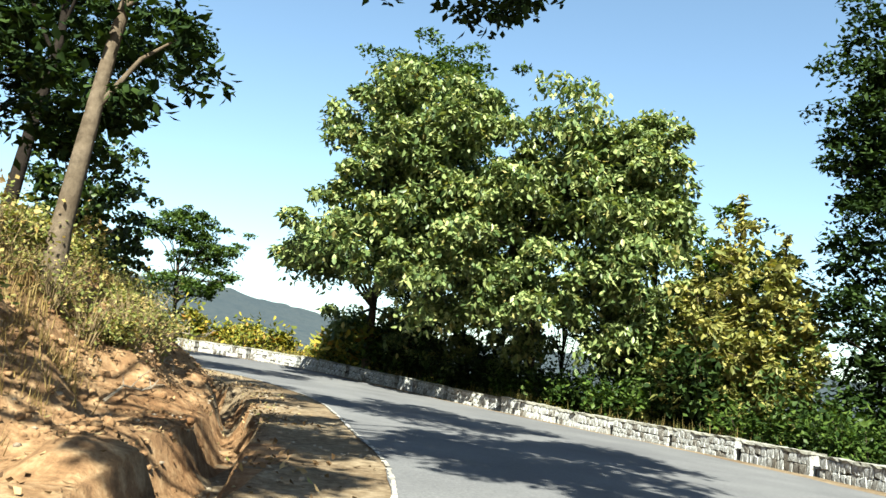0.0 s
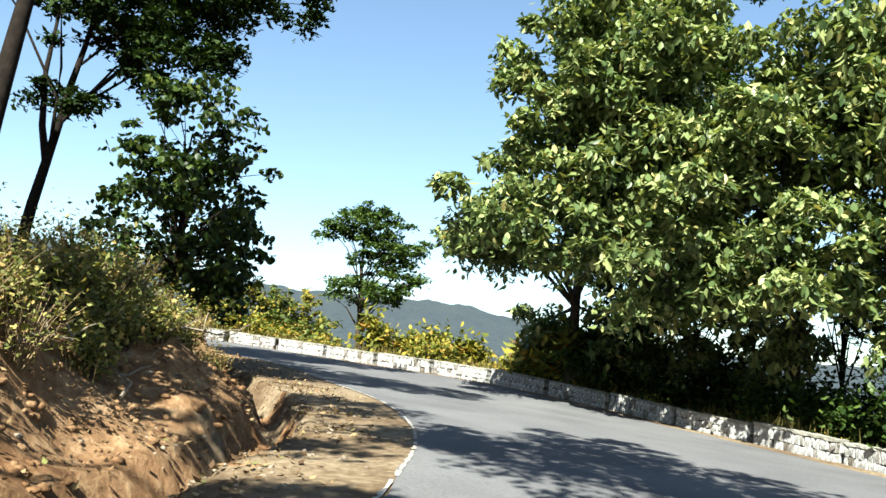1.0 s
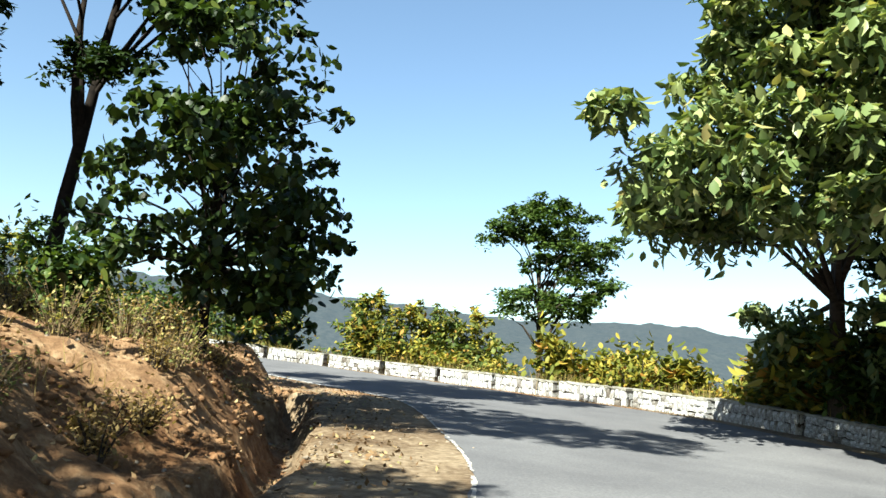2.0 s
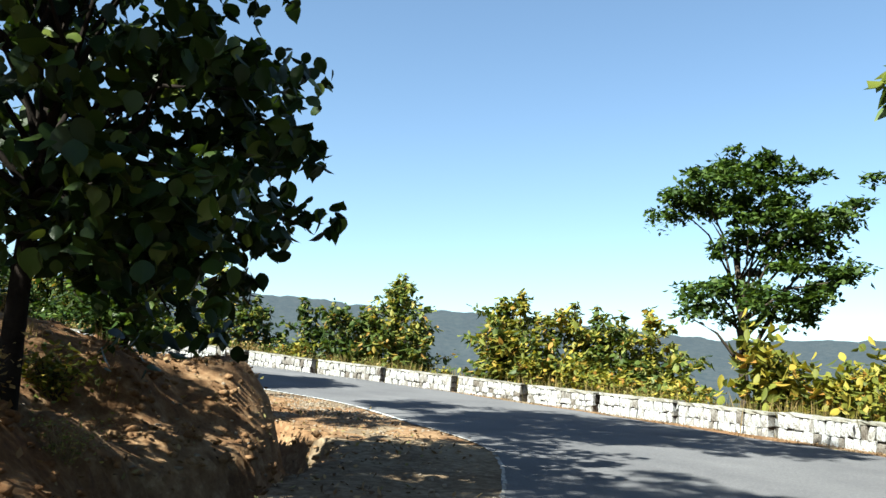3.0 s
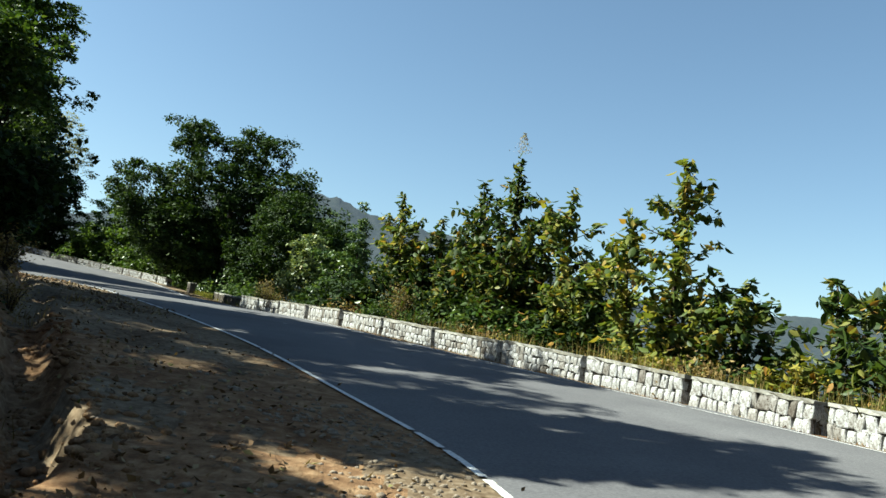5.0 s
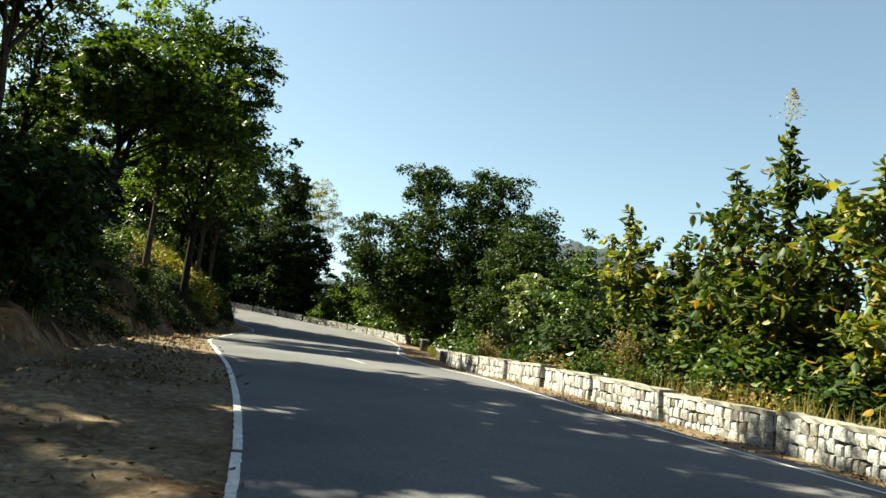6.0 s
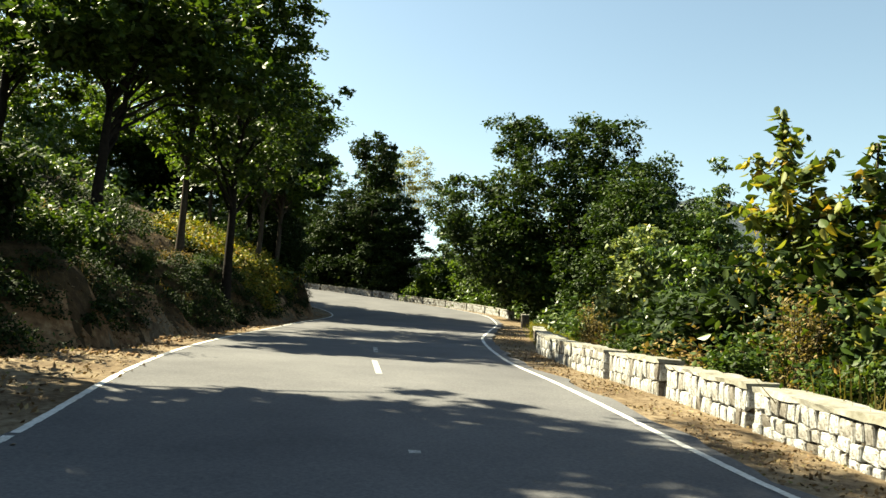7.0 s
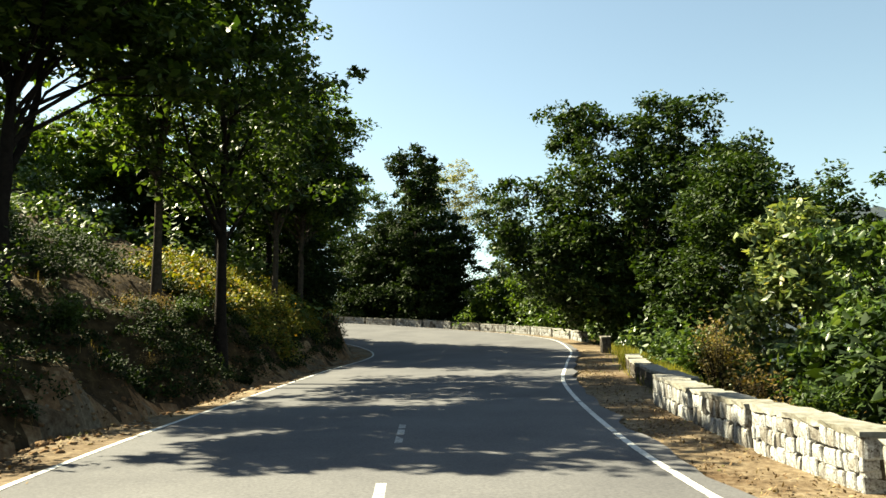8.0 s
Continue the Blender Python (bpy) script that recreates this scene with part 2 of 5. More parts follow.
def tree(name, at, seed, height, lobes, mat, label, category="tree", r0=0.2, fork=0.35, clumps=160, leaves=60, size=0.2, clump_r=0.6, lean=(0, 0), trunk_top=0.75,
         shape="small", droop=0.3, forks=1, limbs=15, bark=None, group="", dome=0.62, upper=0.8, spread=0.5):
    """A tree: tapered trunk with limbs, and a crown of leaf clumps on lobes (x, y, z, rx, ry, rz from the foot)."""
    rng = np.random.default_rng(seed)
    root = tagged(new(name), label, category, group)
    root.matrix_basis = pose(*at)
    lo = np.array(lobes, float)
    vol = lo[:, 3] * lo[:, 4] * lo[:, 5]
    pick = rng.choice(len(lo), clumps, p=vol ** 0.75 / (vol ** 0.75).sum())
    dirs = rng.normal(size=(clumps, 3))
    dirs /= np.linalg.norm(dirs, axis=1)[:, None]
    rad = rng.uniform(0.12, 1.0, clumps) ** 0.45 * np.where(rng.random(clumps) < 0.16, rng.uniform(1.05, 1.28, clumps), rng.uniform(0.86, 1.04, clumps))
    cen = lo[pick, :3] + dirs * rad[:, None] * lo[pick, 3:]
    keep = cen[:, 2] > 0.25
    cen = cen[keep]
    crs = clump_r * rng.uniform(0.5, 1.35, len(cen))
    # each clump is a shallow dome of leaves, open below
    way = rng.normal(size=(len(cen), leaves, 3))
    way /= np.linalg.norm(way, axis=2)[:, :, None]
    way[:, :, 2] = np.where(rng.random((len(cen), leaves)) < upper, np.abs(way[:, :, 2]), way[:, :, 2]) * dome
    lump = rng.uniform(0.75, 1.15, (len(cen), 1, 1))
    pts = (cen[:, None] + way * rng.uniform(0.45, 1.0, (len(cen), leaves, 1)) * lump * crs[:, None, None]).reshape(-1, 3)
    verts, faces = [], []
    top = Vector((lean[0], lean[1], height * trunk_top))
    axis = []
    for i in range(9):
        k = i / 8
        axis.append(Vector((lean[0] * k ** 1.3 + rng.normal() * r0 * 0.35 * k, lean[1] * k ** 1.3 + rng.normal() * r0 * 0.35 * k, top.z * k - 0.3 * (i == 0))))
    tube(verts, faces, axis, [r0 * (1.35 if i == 0 else 1.0 - 0.8 * i / 8) for i in range(9)], 9)
    if forks > 1:
        a = axis[3]
        b = top + Vector((-0.13 * top.z, -0.03 * top.z, -0.05 * top.z))
        tube(verts, faces, [a, a.lerp(b, 0.2) + Vector((-0.03 * top.z, 0, 0)), a.lerp(b, 0.5) + Vector((-0.04 * top.z, 0, 0)), b], [r0 * 0.6, r0 * 0.5, r0 * 0.38, r0 * 0.15], 8)
    order = rng.permutation(len(cen))[:limbs]
    for j in order:
        c = Vector(cen[j])
        k = min(max((c.z / max(top.z, 0.1)) * rng.uniform(0.5, 0.85), fork), 0.97)
        i = min(int(k * 8), 7)
        a = axis[i].lerp(axis[i + 1], k * 8 - i)
        mid = a.lerp(c, 0.5) + Vector((rng.normal() * 0.2, rng.normal() * 0.2, 0.12 * (c - a).length))
        r = max(r0 * (1 - 0.8 * k) * 0.5, 0.02)
        tube(verts, faces, [a, a.lerp(mid, 0.5), mid, mid.lerp(c, 0.6), c], [r, r * 0.8, r * 0.6, r * 0.4, r * 0.15], 5)
    smooth(part("trunk", (verts, faces), bark or BARK, root))
    leaf_mesh("crown", pts, mat, root, rng, size, droop, shape, spread=spread)
    return root


# ---- lie of the land ----
# pairs along the road: the inner edge line (x, y, z) and the foot of the parapet on the valley side (x, y, z)
STATIONS = [
    (-0.7, -40, -1.0, 11.6, -40, -1.2), (-0.6, -12, -0.3, 11.5, -12, -0.5), (-0.3, 0, 0.02, 11.3, 1, -0.15), (-0.35, 7.9, 0.3, 10.9, 9.5, 0.0),
    (-1.4, 13.5, 0.42, 10.0, 17, 0.0), (-2.95, 19.5, 0.58, 8.0, 24.5, 0.07), (-5.4, 24.6, 0.75, 4.8, 31, 0.2), (-8.9, 29.4, 0.92, 0.0, 36.3, 0.58),
    (-13.0, 33.95, 1.2, -6.4, 41, 1.17), (-17.4, 36.2, 1.4, -13, 43.4, 1.5), (-21.5, 37.65, 1.62, -19.4, 45.1, 1.8), (-25.1, 37.4, 1.85, -25.4, 45.2, 2.15),
    (-28.8, 35.8, 2.25, -30.9, 43.5, 2.5), (-32.9, 33.5, 2.8, -36.2, 40.7, 2.9), (-37.85, 30.3, 3.35, -41.15, 37.4, 3.35), (-42.5, 27, 3.8, -46.45, 34.15, 3.8),
    (-48.5, 23, 4.15, -52.75, 30.55, 4.15), (-57.4, 17.9, 4.65, -62.1, 26.1, 4.75), (-65.3, 13.7, 5.15, -70.6, 22.9, 5.3), (-76.5, 8.3, 6.0, -81.8, 18.7, 6.1),
    (-82.6, 2.0, 6.9, -91.4, 13.2, 7.1), (-85.6, -6, 7.9, -97.2, 4.6, 8.1), (-86.6, -15, 8.9, -99.2, -7, 9.2), (-86, -27, 10.1, -99.2, -23, 10.4), (-84, -46, 11.8, -97, -46, 12)]
# at the same stations: width of the inner shoulder, height of the cut bank, slope of the hill above it, depth of the ditch
BANK = [(1.75, 1.7, 0.2, 1)] * 4 + [(1.8, 1.6, 0.18, 1), (2.0, 1.3, 0.17, 1), (2.3, 1.0, 0.17, 1), (2.55, 0.8, 0.16, 1),
        (2.8, 0.75, 0.15, 1.1), (3.3, 0.75, 0.15, 1.2), (3.8, 0.7, 0.15, 1.2), (4.0, 0.7, 0.18, 1), (3.9, 0.8, 0.22, 0.7), (3.6, 1.1, 0.3, 0.4), (2.8, 1.5, 0.4, 0.2), (2.3, 1.6, 0.36, 0.3), (1.5, 1.7, 0.36, 0.6), (1.1, 1.9, 0.42, 0.5), (1.0, 2.1, 0.42, 0.3)] + [(1.0, 2.3, 0.4, 0)] * 5


def catmull(rows_, per):
    a = np.array(rows_, float)
    p = np.vstack([2 * a[0] - a[1], a, 2 * a[-1] - a[-2]])
    out = []
    for i in range(1, len(p) - 2):
        for k in range(per):
            t = k / per
            out.append(0.5 * (2 * p[i] + (p[i + 1] - p[i - 1]) * t + (2 * p[i - 1] - 5 * p[i] + 4 * p[i + 1] - p[i + 2]) * t * t + (3 * p[i] - p[i - 1] - 3 * p[i + 1] + p[i + 2]) * t ** 3))
    out.append(p[-2])
    return np.array(out)


LINE = catmull([s + b for s, b in zip(STATIONS, BANK)], 12)
INNER, OUTER, BANKS = LINE[:, :3], LINE[:, 3:6], LINE[:, 6:]


def nearest(xy, line):
    """For points: signed distance to a polyline (positive to its left), and the place along it in index units."""
    best, sgn, idx = np.full(len(xy), 1e9), np.zeros(len(xy)), np.zeros(len(xy))
    for i in range(len(line) - 1):
        a, b = line[i, :2], line[i + 1, :2]
        ab = b - a
        t = np.clip(((xy - a) @ ab) / (ab @ ab), 0, 1)
        q = xy - (a + t[:, None] * ab)
        dd = np.hypot(q[:, 0], q[:, 1])
        m = dd < best
        best[m], idx[m] = dd[m], (i + t)[m]
        sgn[m] = np.sign(ab[0] * q[m, 1] - ab[1] * q[m, 0])
    return best * np.where(sgn == 0, 1, sgn), idx


def along(col, idx):
    return np.interp(idx, np.arange(len(col)), col)


def fractal(xy, scale, octaves=4, seed=3):
    """Cheap smooth noise on arrays, about -1 to 1."""
    r = np.random.default_rng(seed)
    out, amp = np.zeros(len(xy)), 1.0
    for o in range(octaves):
        for _ in range(4):
            w = r.uniform(0, 2 * np.pi)
            k = 2 * np.pi * scale * 2 ** o * r.uniform(0.7, 1.4)
            out += amp * 0.35 * np.sin(k * (xy[:, 0] * math.cos(w) + xy[:, 1] * math.sin(w)) + r.uniform(0, 6.28))
        amp *= 0.5
    return out


def lumpy(xy, scale, seed):
    """Value noise on a lattice, -1 to 1, with no direction of its own."""
    tab = np.random.default_rng(seed).uniform(-1, 1, (256, 256))
    p = xy * scale
    i = np.floor(p).astype(int)
    t = p - i
    t = t * t * (3 - 2 * t)
    a, b = i % 256, (i + 1) % 256
    lo = tab[a[:, 0], a[:, 1]] * (1 - t[:, 0]) + tab[b[:, 0], a[:, 1]] * t[:, 0]
    hi = tab[a[:, 0], b[:, 1]] * (1 - t[:, 0]) + tab[b[:, 0], b[:, 1]] * t[:, 0]
    return lo * (1 - t[:, 1]) + hi * t[:, 1]


def step(x, a, b):
    t = np.clip((x - a) / (b - a), 0, 1)
    return t * t * (3 - 2 * t)


def land(xy):
    """Height of the ground at points (x, y)."""
    xy = np.asarray(xy, float)
    dl, il = nearest(xy, INNER)
    dw, iw = nearest(xy, OUTER)
    zl, zw = along(INNER[:, 2], il), along(OUTER[:, 2], iw)
    w = np.abs(dl) / (np.abs(dl) + np.abs(dw) + 1e-6)
    z = zl * (1 - w) + zw * w - 0.05
    # hill side
    sh, hb, sl, dd = (along(BANKS[:, k], il) for k in range(4))
    rough = fractal(xy, 0.22, 4)
    e = dl - sh + 0.35 * fractal(xy, 0.12, 3, 8) * (0.35 + step(dl - sh, 0.2, 1.0))
    ditch = -0.68 * dd * np.exp(-((e - 0.05) / 0.32) ** 6)
    crag = e + (np.interp(il / 12, [8.5, 10], [0.95, 0.5]) * lumpy(xy, 0.5, 27) + np.interp(il / 12, [11, 13], [0.28, 0.12]) * lumpy(xy, 1.3, 28) + np.interp(il / 12, [11, 13], [0.12, 0.05]) * lumpy(xy, 2.4, 29)) * step(e, 0.1, 0.5)
    lumps = 0.15 * lumpy(xy, 1.1, 21) + 0.09 * lumpy(xy, 2.3, 23) + 0.3 * np.abs(lumpy(xy, 0.45, 22))
    hill = zl - 0.003 + 0.035 * fractal(xy, 0.5, 3, 5) * step(dl, 0.2, 1.0) + ditch + hb * step(crag, 0.2, np.interp(il / 12, [4.5, 5.5, 7, 9, 13.5], [3.7, 3.4, 2.5, 2.1, 2.6])) + (np.clip(e - 1.7, 0, 11) + 0.5 * np.clip(e - 12.7, 0, 300)) * sl + (0.16 * rough + lumps) * step(e, 0.2, 1.2)
    z = np.where(dl > -0.3, hill, z)
    # valley side
    out = -dw
    fall = zw - 0.05 - 0.12 * step(out, 0, 2) - np.clip(out - 1.6, 0, None) * 0.55 + 0.25 * rough * step(out, 0.6, 3)
    fall = np.maximum(fall, -70 + 6 * fractal(xy, 0.004, 3, 9))
    return np.where((dw < 0) & (dl < -0.3), fall, z)


def ground_z(x, y):
    return float(land([(x, y)])[0])


def grid_axis(pieces, far, grow=1.17):
    """Grid lines: pieces of (from, to, step), then steps that grow towards the horizon on both sides."""
    core = np.concatenate([np.arange(p, q, w) for p, q, w in pieces])
    tail, st, a = [], pieces[0][2], 0.0
    while a < far:
        st *= grow
        a += st
        tail.append(a)
    tail = np.array(tail)
    return np.concatenate([core[0] - tail[::-1], core, core[-1] + tail])


gx = grid_axis([(-95, -62, 0.6), (-62, -32, 0.35), (-32, 1, 0.2), (1, 16, 0.6)], 1800)
gy = grid_axis([(-12, 4, 0.6), (4, 38, 0.2), (38, 52, 0.45)], 1800)
XX, YY = np.meshgrid(gx, gy, indexing="ij")
flat = np.stack([XX.ravel(), YY.ravel()], 1)
ZZ = land(flat)
nx, ny = len(gx), len(gy)
ii = (np.arange(nx - 1)[:, None] * ny + np.arange(ny - 1)[None]).ravel()
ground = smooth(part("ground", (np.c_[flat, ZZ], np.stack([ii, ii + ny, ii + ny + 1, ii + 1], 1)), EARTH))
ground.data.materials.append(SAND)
ground.data.materials.append(LITTER_SHADED)
mid = flat[ii]
dl_, il_ = nearest(mid, INNER)
dw_, iw_ = nearest(mid, OUTER)
edge_ = dl_ - along(BANKS[:, 0], il_) + 0.5 * fractal(mid, 0.3, 4, 31)
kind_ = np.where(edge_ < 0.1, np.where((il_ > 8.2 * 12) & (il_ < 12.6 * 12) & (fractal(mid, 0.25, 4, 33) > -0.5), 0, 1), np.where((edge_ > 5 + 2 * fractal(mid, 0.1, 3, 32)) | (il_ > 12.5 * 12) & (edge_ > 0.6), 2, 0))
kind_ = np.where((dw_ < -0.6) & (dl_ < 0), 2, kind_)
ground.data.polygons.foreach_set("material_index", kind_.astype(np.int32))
tagged(ground, "dry reddish earth hillside with cut bank, ditch and sandy shoulder", "ground", kind="structure")

# ---- road ----
seg = INNER - OUTER
width = np.linalg.norm(seg[:, :2], axis=1)
unit = seg / width[:, None]
ragged = (0.01 + 0.06 * fractal(INNER[:, :2], 0.3, 3, 41))[:, None]
station = np.arange(len(OUTER)) / 12
shift = np.interp(station, [0, 11, 12, 13, 14, 15, 16, 17, 18, 24], [0.6, 0.6, 0.75, 1.2, 1.5, 1.54, 1.48, 1.5, 1.5, 1.3])[:, None]
verge = np.interp(station, [0, 3, 6, 7.5, 9, 11, 12, 13, 14, 24], [1.6, 1.8, 1.8, 1.4, 1.3, 0.9, 0.5, 0.9, 1.2, 1.15])[:, None]
edge_in, edge_out = INNER + unit * ragged, OUTER + unit * (verge + 2.0 * (ragged - 0.01))


def ribbon(a, b, lift, cross=1):
    n = len(a)
    v = np.concatenate([a + (b - a) * k / cross for k in range(cross + 1)])
    v[:, 2] += lift
    f = [(i + k * n, i + 1 + k * n, i + 1 + (k + 1) * n, i + (k + 1) * n) for k in range(cross) for i in range(n - 1)]
    return v, f


road = part("road", ribbon(edge_in, edge_out, 0.012, 6), ASPHALT)
tagged(road, "worn grey asphalt two-lane hill road bending left", "road", kind="structure")


def worn_line(mid_line, half, seed, wear=0.25):
    """Paint strip of short pieces with ragged width, some worn away."""
    r = np.random.default_rng(seed)
    d = np.r_[0, np.cumsum(np.linalg.norm(np.diff(mid_line[:, :2], axis=0), axis=1))]
    v, f = [], []
    at = np.arange(0, d[-1], 0.12)
    for a0, a1 in zip(at[:-1], at[1:]):
        p = np.array([[np.interp(x, d, mid_line[:, c]) for c in range(3)] for x in (a0, a1)])
        u = (p[1] - p[0])[:2] / (np.linalg.norm((p[1] - p[0])[:2]) + 1e-9)
        n = np.array([-u[1], u[0], 0])
        if r.random() < wear * 0.3 * (math.sin(a0 * 0.9) > -0.2):
            continue
        h0, h1 = half * r.uniform(1 - wear, 1.05, 2)
        k = len(v)
        v += [tuple(p[0] + n * h0 + (0, 0, 0.018)), tuple(p[0] - n * h1 + (0, 0, 0.018)), tuple(p[1] - n * h1 + (0, 0, 0.018)), tuple(p[1] + n * h0 + (0, 0, 0.018))]
        f.append((k, k + 1, k + 2, k + 3))
    return v, f


cut = 9 * 12
tagged(part("trim", worn_line(INNER[:cut + 1], 0.035, 1, 0.75), DUSTY), "worn dusty white edge line on the inner side", "road marking", kind="structure")
tagged(part("trim", worn_line(INNER[cut:], 0.048, 2, 0.2), PAINT), "solid white edge line on the inner side", "road marking", kind="structure")
tagged(part("trim", worn_line((OUTER + unit * shift)[11 * 12:], 0.05, 3, 0.12), PAINT), "solid white edge line near the parapet", "road marking", kind="structure")
for (x0, y0), (x1, y1) in (((-39.6, 33.3), (-42.2, 31.7)), ((-44.6, 30.05), (-47.6, 28.2)), ((-50.0, 26.85), (-52.6, 25.3)), ((-55.5, 23.8), (-58.3, 22.3)), ((-61.5, 20.6), (-64.4, 19.1)), ((-67.8, 17.2), (-70.8, 15.7))):
    a, b = Vector((x0, y0, 0)), Vector((x1, y1, 0))
    n = (b - a).normalized().cross(Vector((0, 0, 1))) * 0.055
    bm = bmesh.new()
    N = 8
    row = []
    for i in range(N + 1):
        p = a.lerp(b, i / N)
        row.append([bm.verts.new((q.x, q.y, ground_z(q.x, q.y) + 0.05 + 0.02)) for q in (p + n, p - n)])
    for (p, q), (r_, t_) in zip(row[:-1], row[1:]):
        bm.faces.new((p, q, t_, r_))
    tagged(part("trim", bm, WORN), "short faded white centre-line dash on the asphalt", "road marking", kind="structure")

# ---- parapet ----
rs = random.Random(5)


def stone_mesh(k, mat):
    """A rounded rubble stone, one unit across, lumpy."""
    bm = bmesh.new()
    bmesh.ops.create_cube(bm, size=1)
    r = random.Random(100 + k)
    for v in bm.verts:
        v.co += Vector((r.uniform(-0.14, 0.13), r.uniform(-0.05, 0.05), r.uniform(-0.14, 0.13)))
    bmesh.ops.bevel(bm, geom=bm.edges[:], offset=0.085, segments=1, affect="EDGES")
    me = bpy.data.meshes.new("stone")
    bm.to_mesh(me)
    bm.free()
    me.materials.append(mat)
    return me


# Dark stone colour carries the tree shade that lies on these blocks.
RUBBLE_SHADED = ground_material("rubble stone darkened for shade", [(0.3, (0.035, 0.03, 0.026)), (0.7, (0.15, 0.135, 0.12))], [(0.3, (0.5, 0.48, 0.45)), (0.7, (1, 1, 1))], 8.0, 1.2, 0.95, 0.7, 0.02)
STONES = [stone_mesh(k, WHITEWASH) for k in range(8)]
STONES_SHADED = [stone_mesh(k, RUBBLE_SHADED) for k in range(8)]


def parapet_block(a, b, gap=0.28, h=0.47, th=0.42, kinds=STONES, label="whitewashed rubble stone parapet block on the road edge"):
    """Rubble block between two points of the wall's foot; its face to the road is at local y = 0."""
    a, b = Vector(a), Vector(b)
    u = (b - a).normalized()
    gap *= rs.uniform(0.7, 1.2)
    a, b = a + u * gap / 2, b - u * gap / 2
    h = h * rs.uniform(0.96, 1.04)
    root = tagged(new("parapet_block"), label, "parapet", "parapet blocks")
    root.matrix_basis = Matrix.Translation(a) @ Euler((radians(rs.uniform(-1.5, 1.5)), -math.asin(u.z) + radians(rs.uniform(-0.8, 0.8)), math.atan2(u.y, u.x) + radians(rs.uniform(-1.2, 1.2)))).to_matrix().to_4x4()
    length = (b - a).length
    bm = bmesh.new()
    bmesh.ops.create_cube(bm, size=1, matrix=Matrix.LocRotScale((length / 2, -th / 2 - 0.03, h / 2 - 0.2), None, (length - 0.02, th - 0.06, h + 0.36)))
    bmesh.ops.subdivide_edges(bm, edges=[e for e in bm.edges if abs((e.verts[0].co - e.verts[1].co).x) > 1], cuts=8)
    for v in bm.verts:
        v.co += Vector((0, rs.uniform(-0.012, 0.006), rs.uniform(-0.01, 0.01)))
    part("core", bm, MORTAR, root)
    bm = bmesh.new()
    bmesh.ops.create_cube(bm, size=1, matrix=Matrix.LocRotScale((length / 2, -th / 2, h + 0.012), None, (length + 0.04, th + 0.05, 0.065)))
    bmesh.ops.subdivide_edges(bm, edges=[e for e in bm.edges if abs((e.verts[0].co - e.verts[1].co).x) > 1], cuts=16)
    for v in bm.verts:
        v.co += Vector((rs.uniform(-0.015, 0.015), rs.uniform(-0.028, 0.022), rs.uniform(-0.018, 0.016)))
    part("capping", bm, CAP, root)
    # courses of upright and squat stones, on the face and on both ends
    for side, run in (("front", length), ("start", th), ("end", th)):
        z = -0.1
        for hh in rs.choice([(0.27, 0.29), (0.3, 0.26), (0.25, 0.31), (0.2, 0.17, 0.19), (0.29, 0.27), (0.17, 0.16, 0.23)]):
            hh *= h / 0.47
            x = 0.0
            while x < run - 0.05:
                w = min(rs.choice((0.11, 0.15, 0.19, 0.24)) * rs.uniform(0.85, 1.2), run - x)
                if run - x - w < 0.09:
                    w = run - x
                s_ = new("stone", kinds[rs.randrange(8)])
                s_.parent = root
                dep, jut = 0.16, rs.uniform(-0.011, 0.007)
                hs, ws = hh * rs.uniform(0.86, 1.0), w * rs.uniform(0.9, 1.02)
                at_z = z + hh / 2 + rs.uniform(-0.02, 0.02)
                if side == "front":
                    s_.matrix_basis = Matrix.LocRotScale((x + w / 2, -dep / 2 + 0.014 + jut, at_z), Euler((rs.uniform(-0.07, 0.07), rs.uniform(-0.2, 0.2), rs.uniform(-0.07, 0.07))), (ws, dep, hs))
                else:
                    px_ = dep / 2 - 0.014 - jut if side == "start" else length - dep / 2 + 0.014 + jut
                    s_.matrix_basis = Matrix.LocRotScale((px_, -x - w / 2, at_z), Euler((rs.uniform(-0.1, 0.1), 0, 0)), (dep, ws, hs))
                x += w
            z += hh
    return root


def line_places(line, ref, pitch, lo, hi):
    """Ends of blocks along a polyline, one joint at ref, between two lengths."""
    d = np.r_[0, np.cumsum(np.linalg.norm(np.diff(line[:, :2], axis=0), axis=1))]
    s0 = d[int(np.argmin(np.hypot(line[:, 0] - ref[0], line[:, 1] - ref[1])))]
    s0 -= math.floor((s0 - lo) / pitch) * pitch
    while s0 < hi:
        yield [np.array([np.interp(s0 + o, d, line[:, c]) for c in range(3)]) for o in (0, pitch)]
        s0 += pitch


for a, b in line_places(OUTER, (-36.2, 40.7), 3.05, 40.0, 232.0):
    away = np.array([b[1] - a[1], a[0] - b[0], 0]) / np.linalg.norm(b - a)
    away *= 1 if away[1] > 0 else -1
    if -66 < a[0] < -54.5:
        # sunken stretch set back from the line, tree shade put into its stone colour
        parapet_block(a + away * 0.55 - (0, 0, 0.1), b + away * 0.55 - (0, 0, 0.1), 0.55, 0.46, kinds=STONES_SHADED, label="sunken rubble stone parapet block in the grass, coloured for shade")
    elif -78 < a[0] < -66:
        # nothing left of the wall here but one stump
        if a[0] > -75:
            continue
        parapet_block(a + (b - a) * 0.4, b, 0.3, 0.7, kinds=STONES_SHADED, label="lone rubble stone stump beside the road, coloured for shade")
    elif -88 < a[0] <= -78:
        continue
    else:
        parapet_block(a, b)

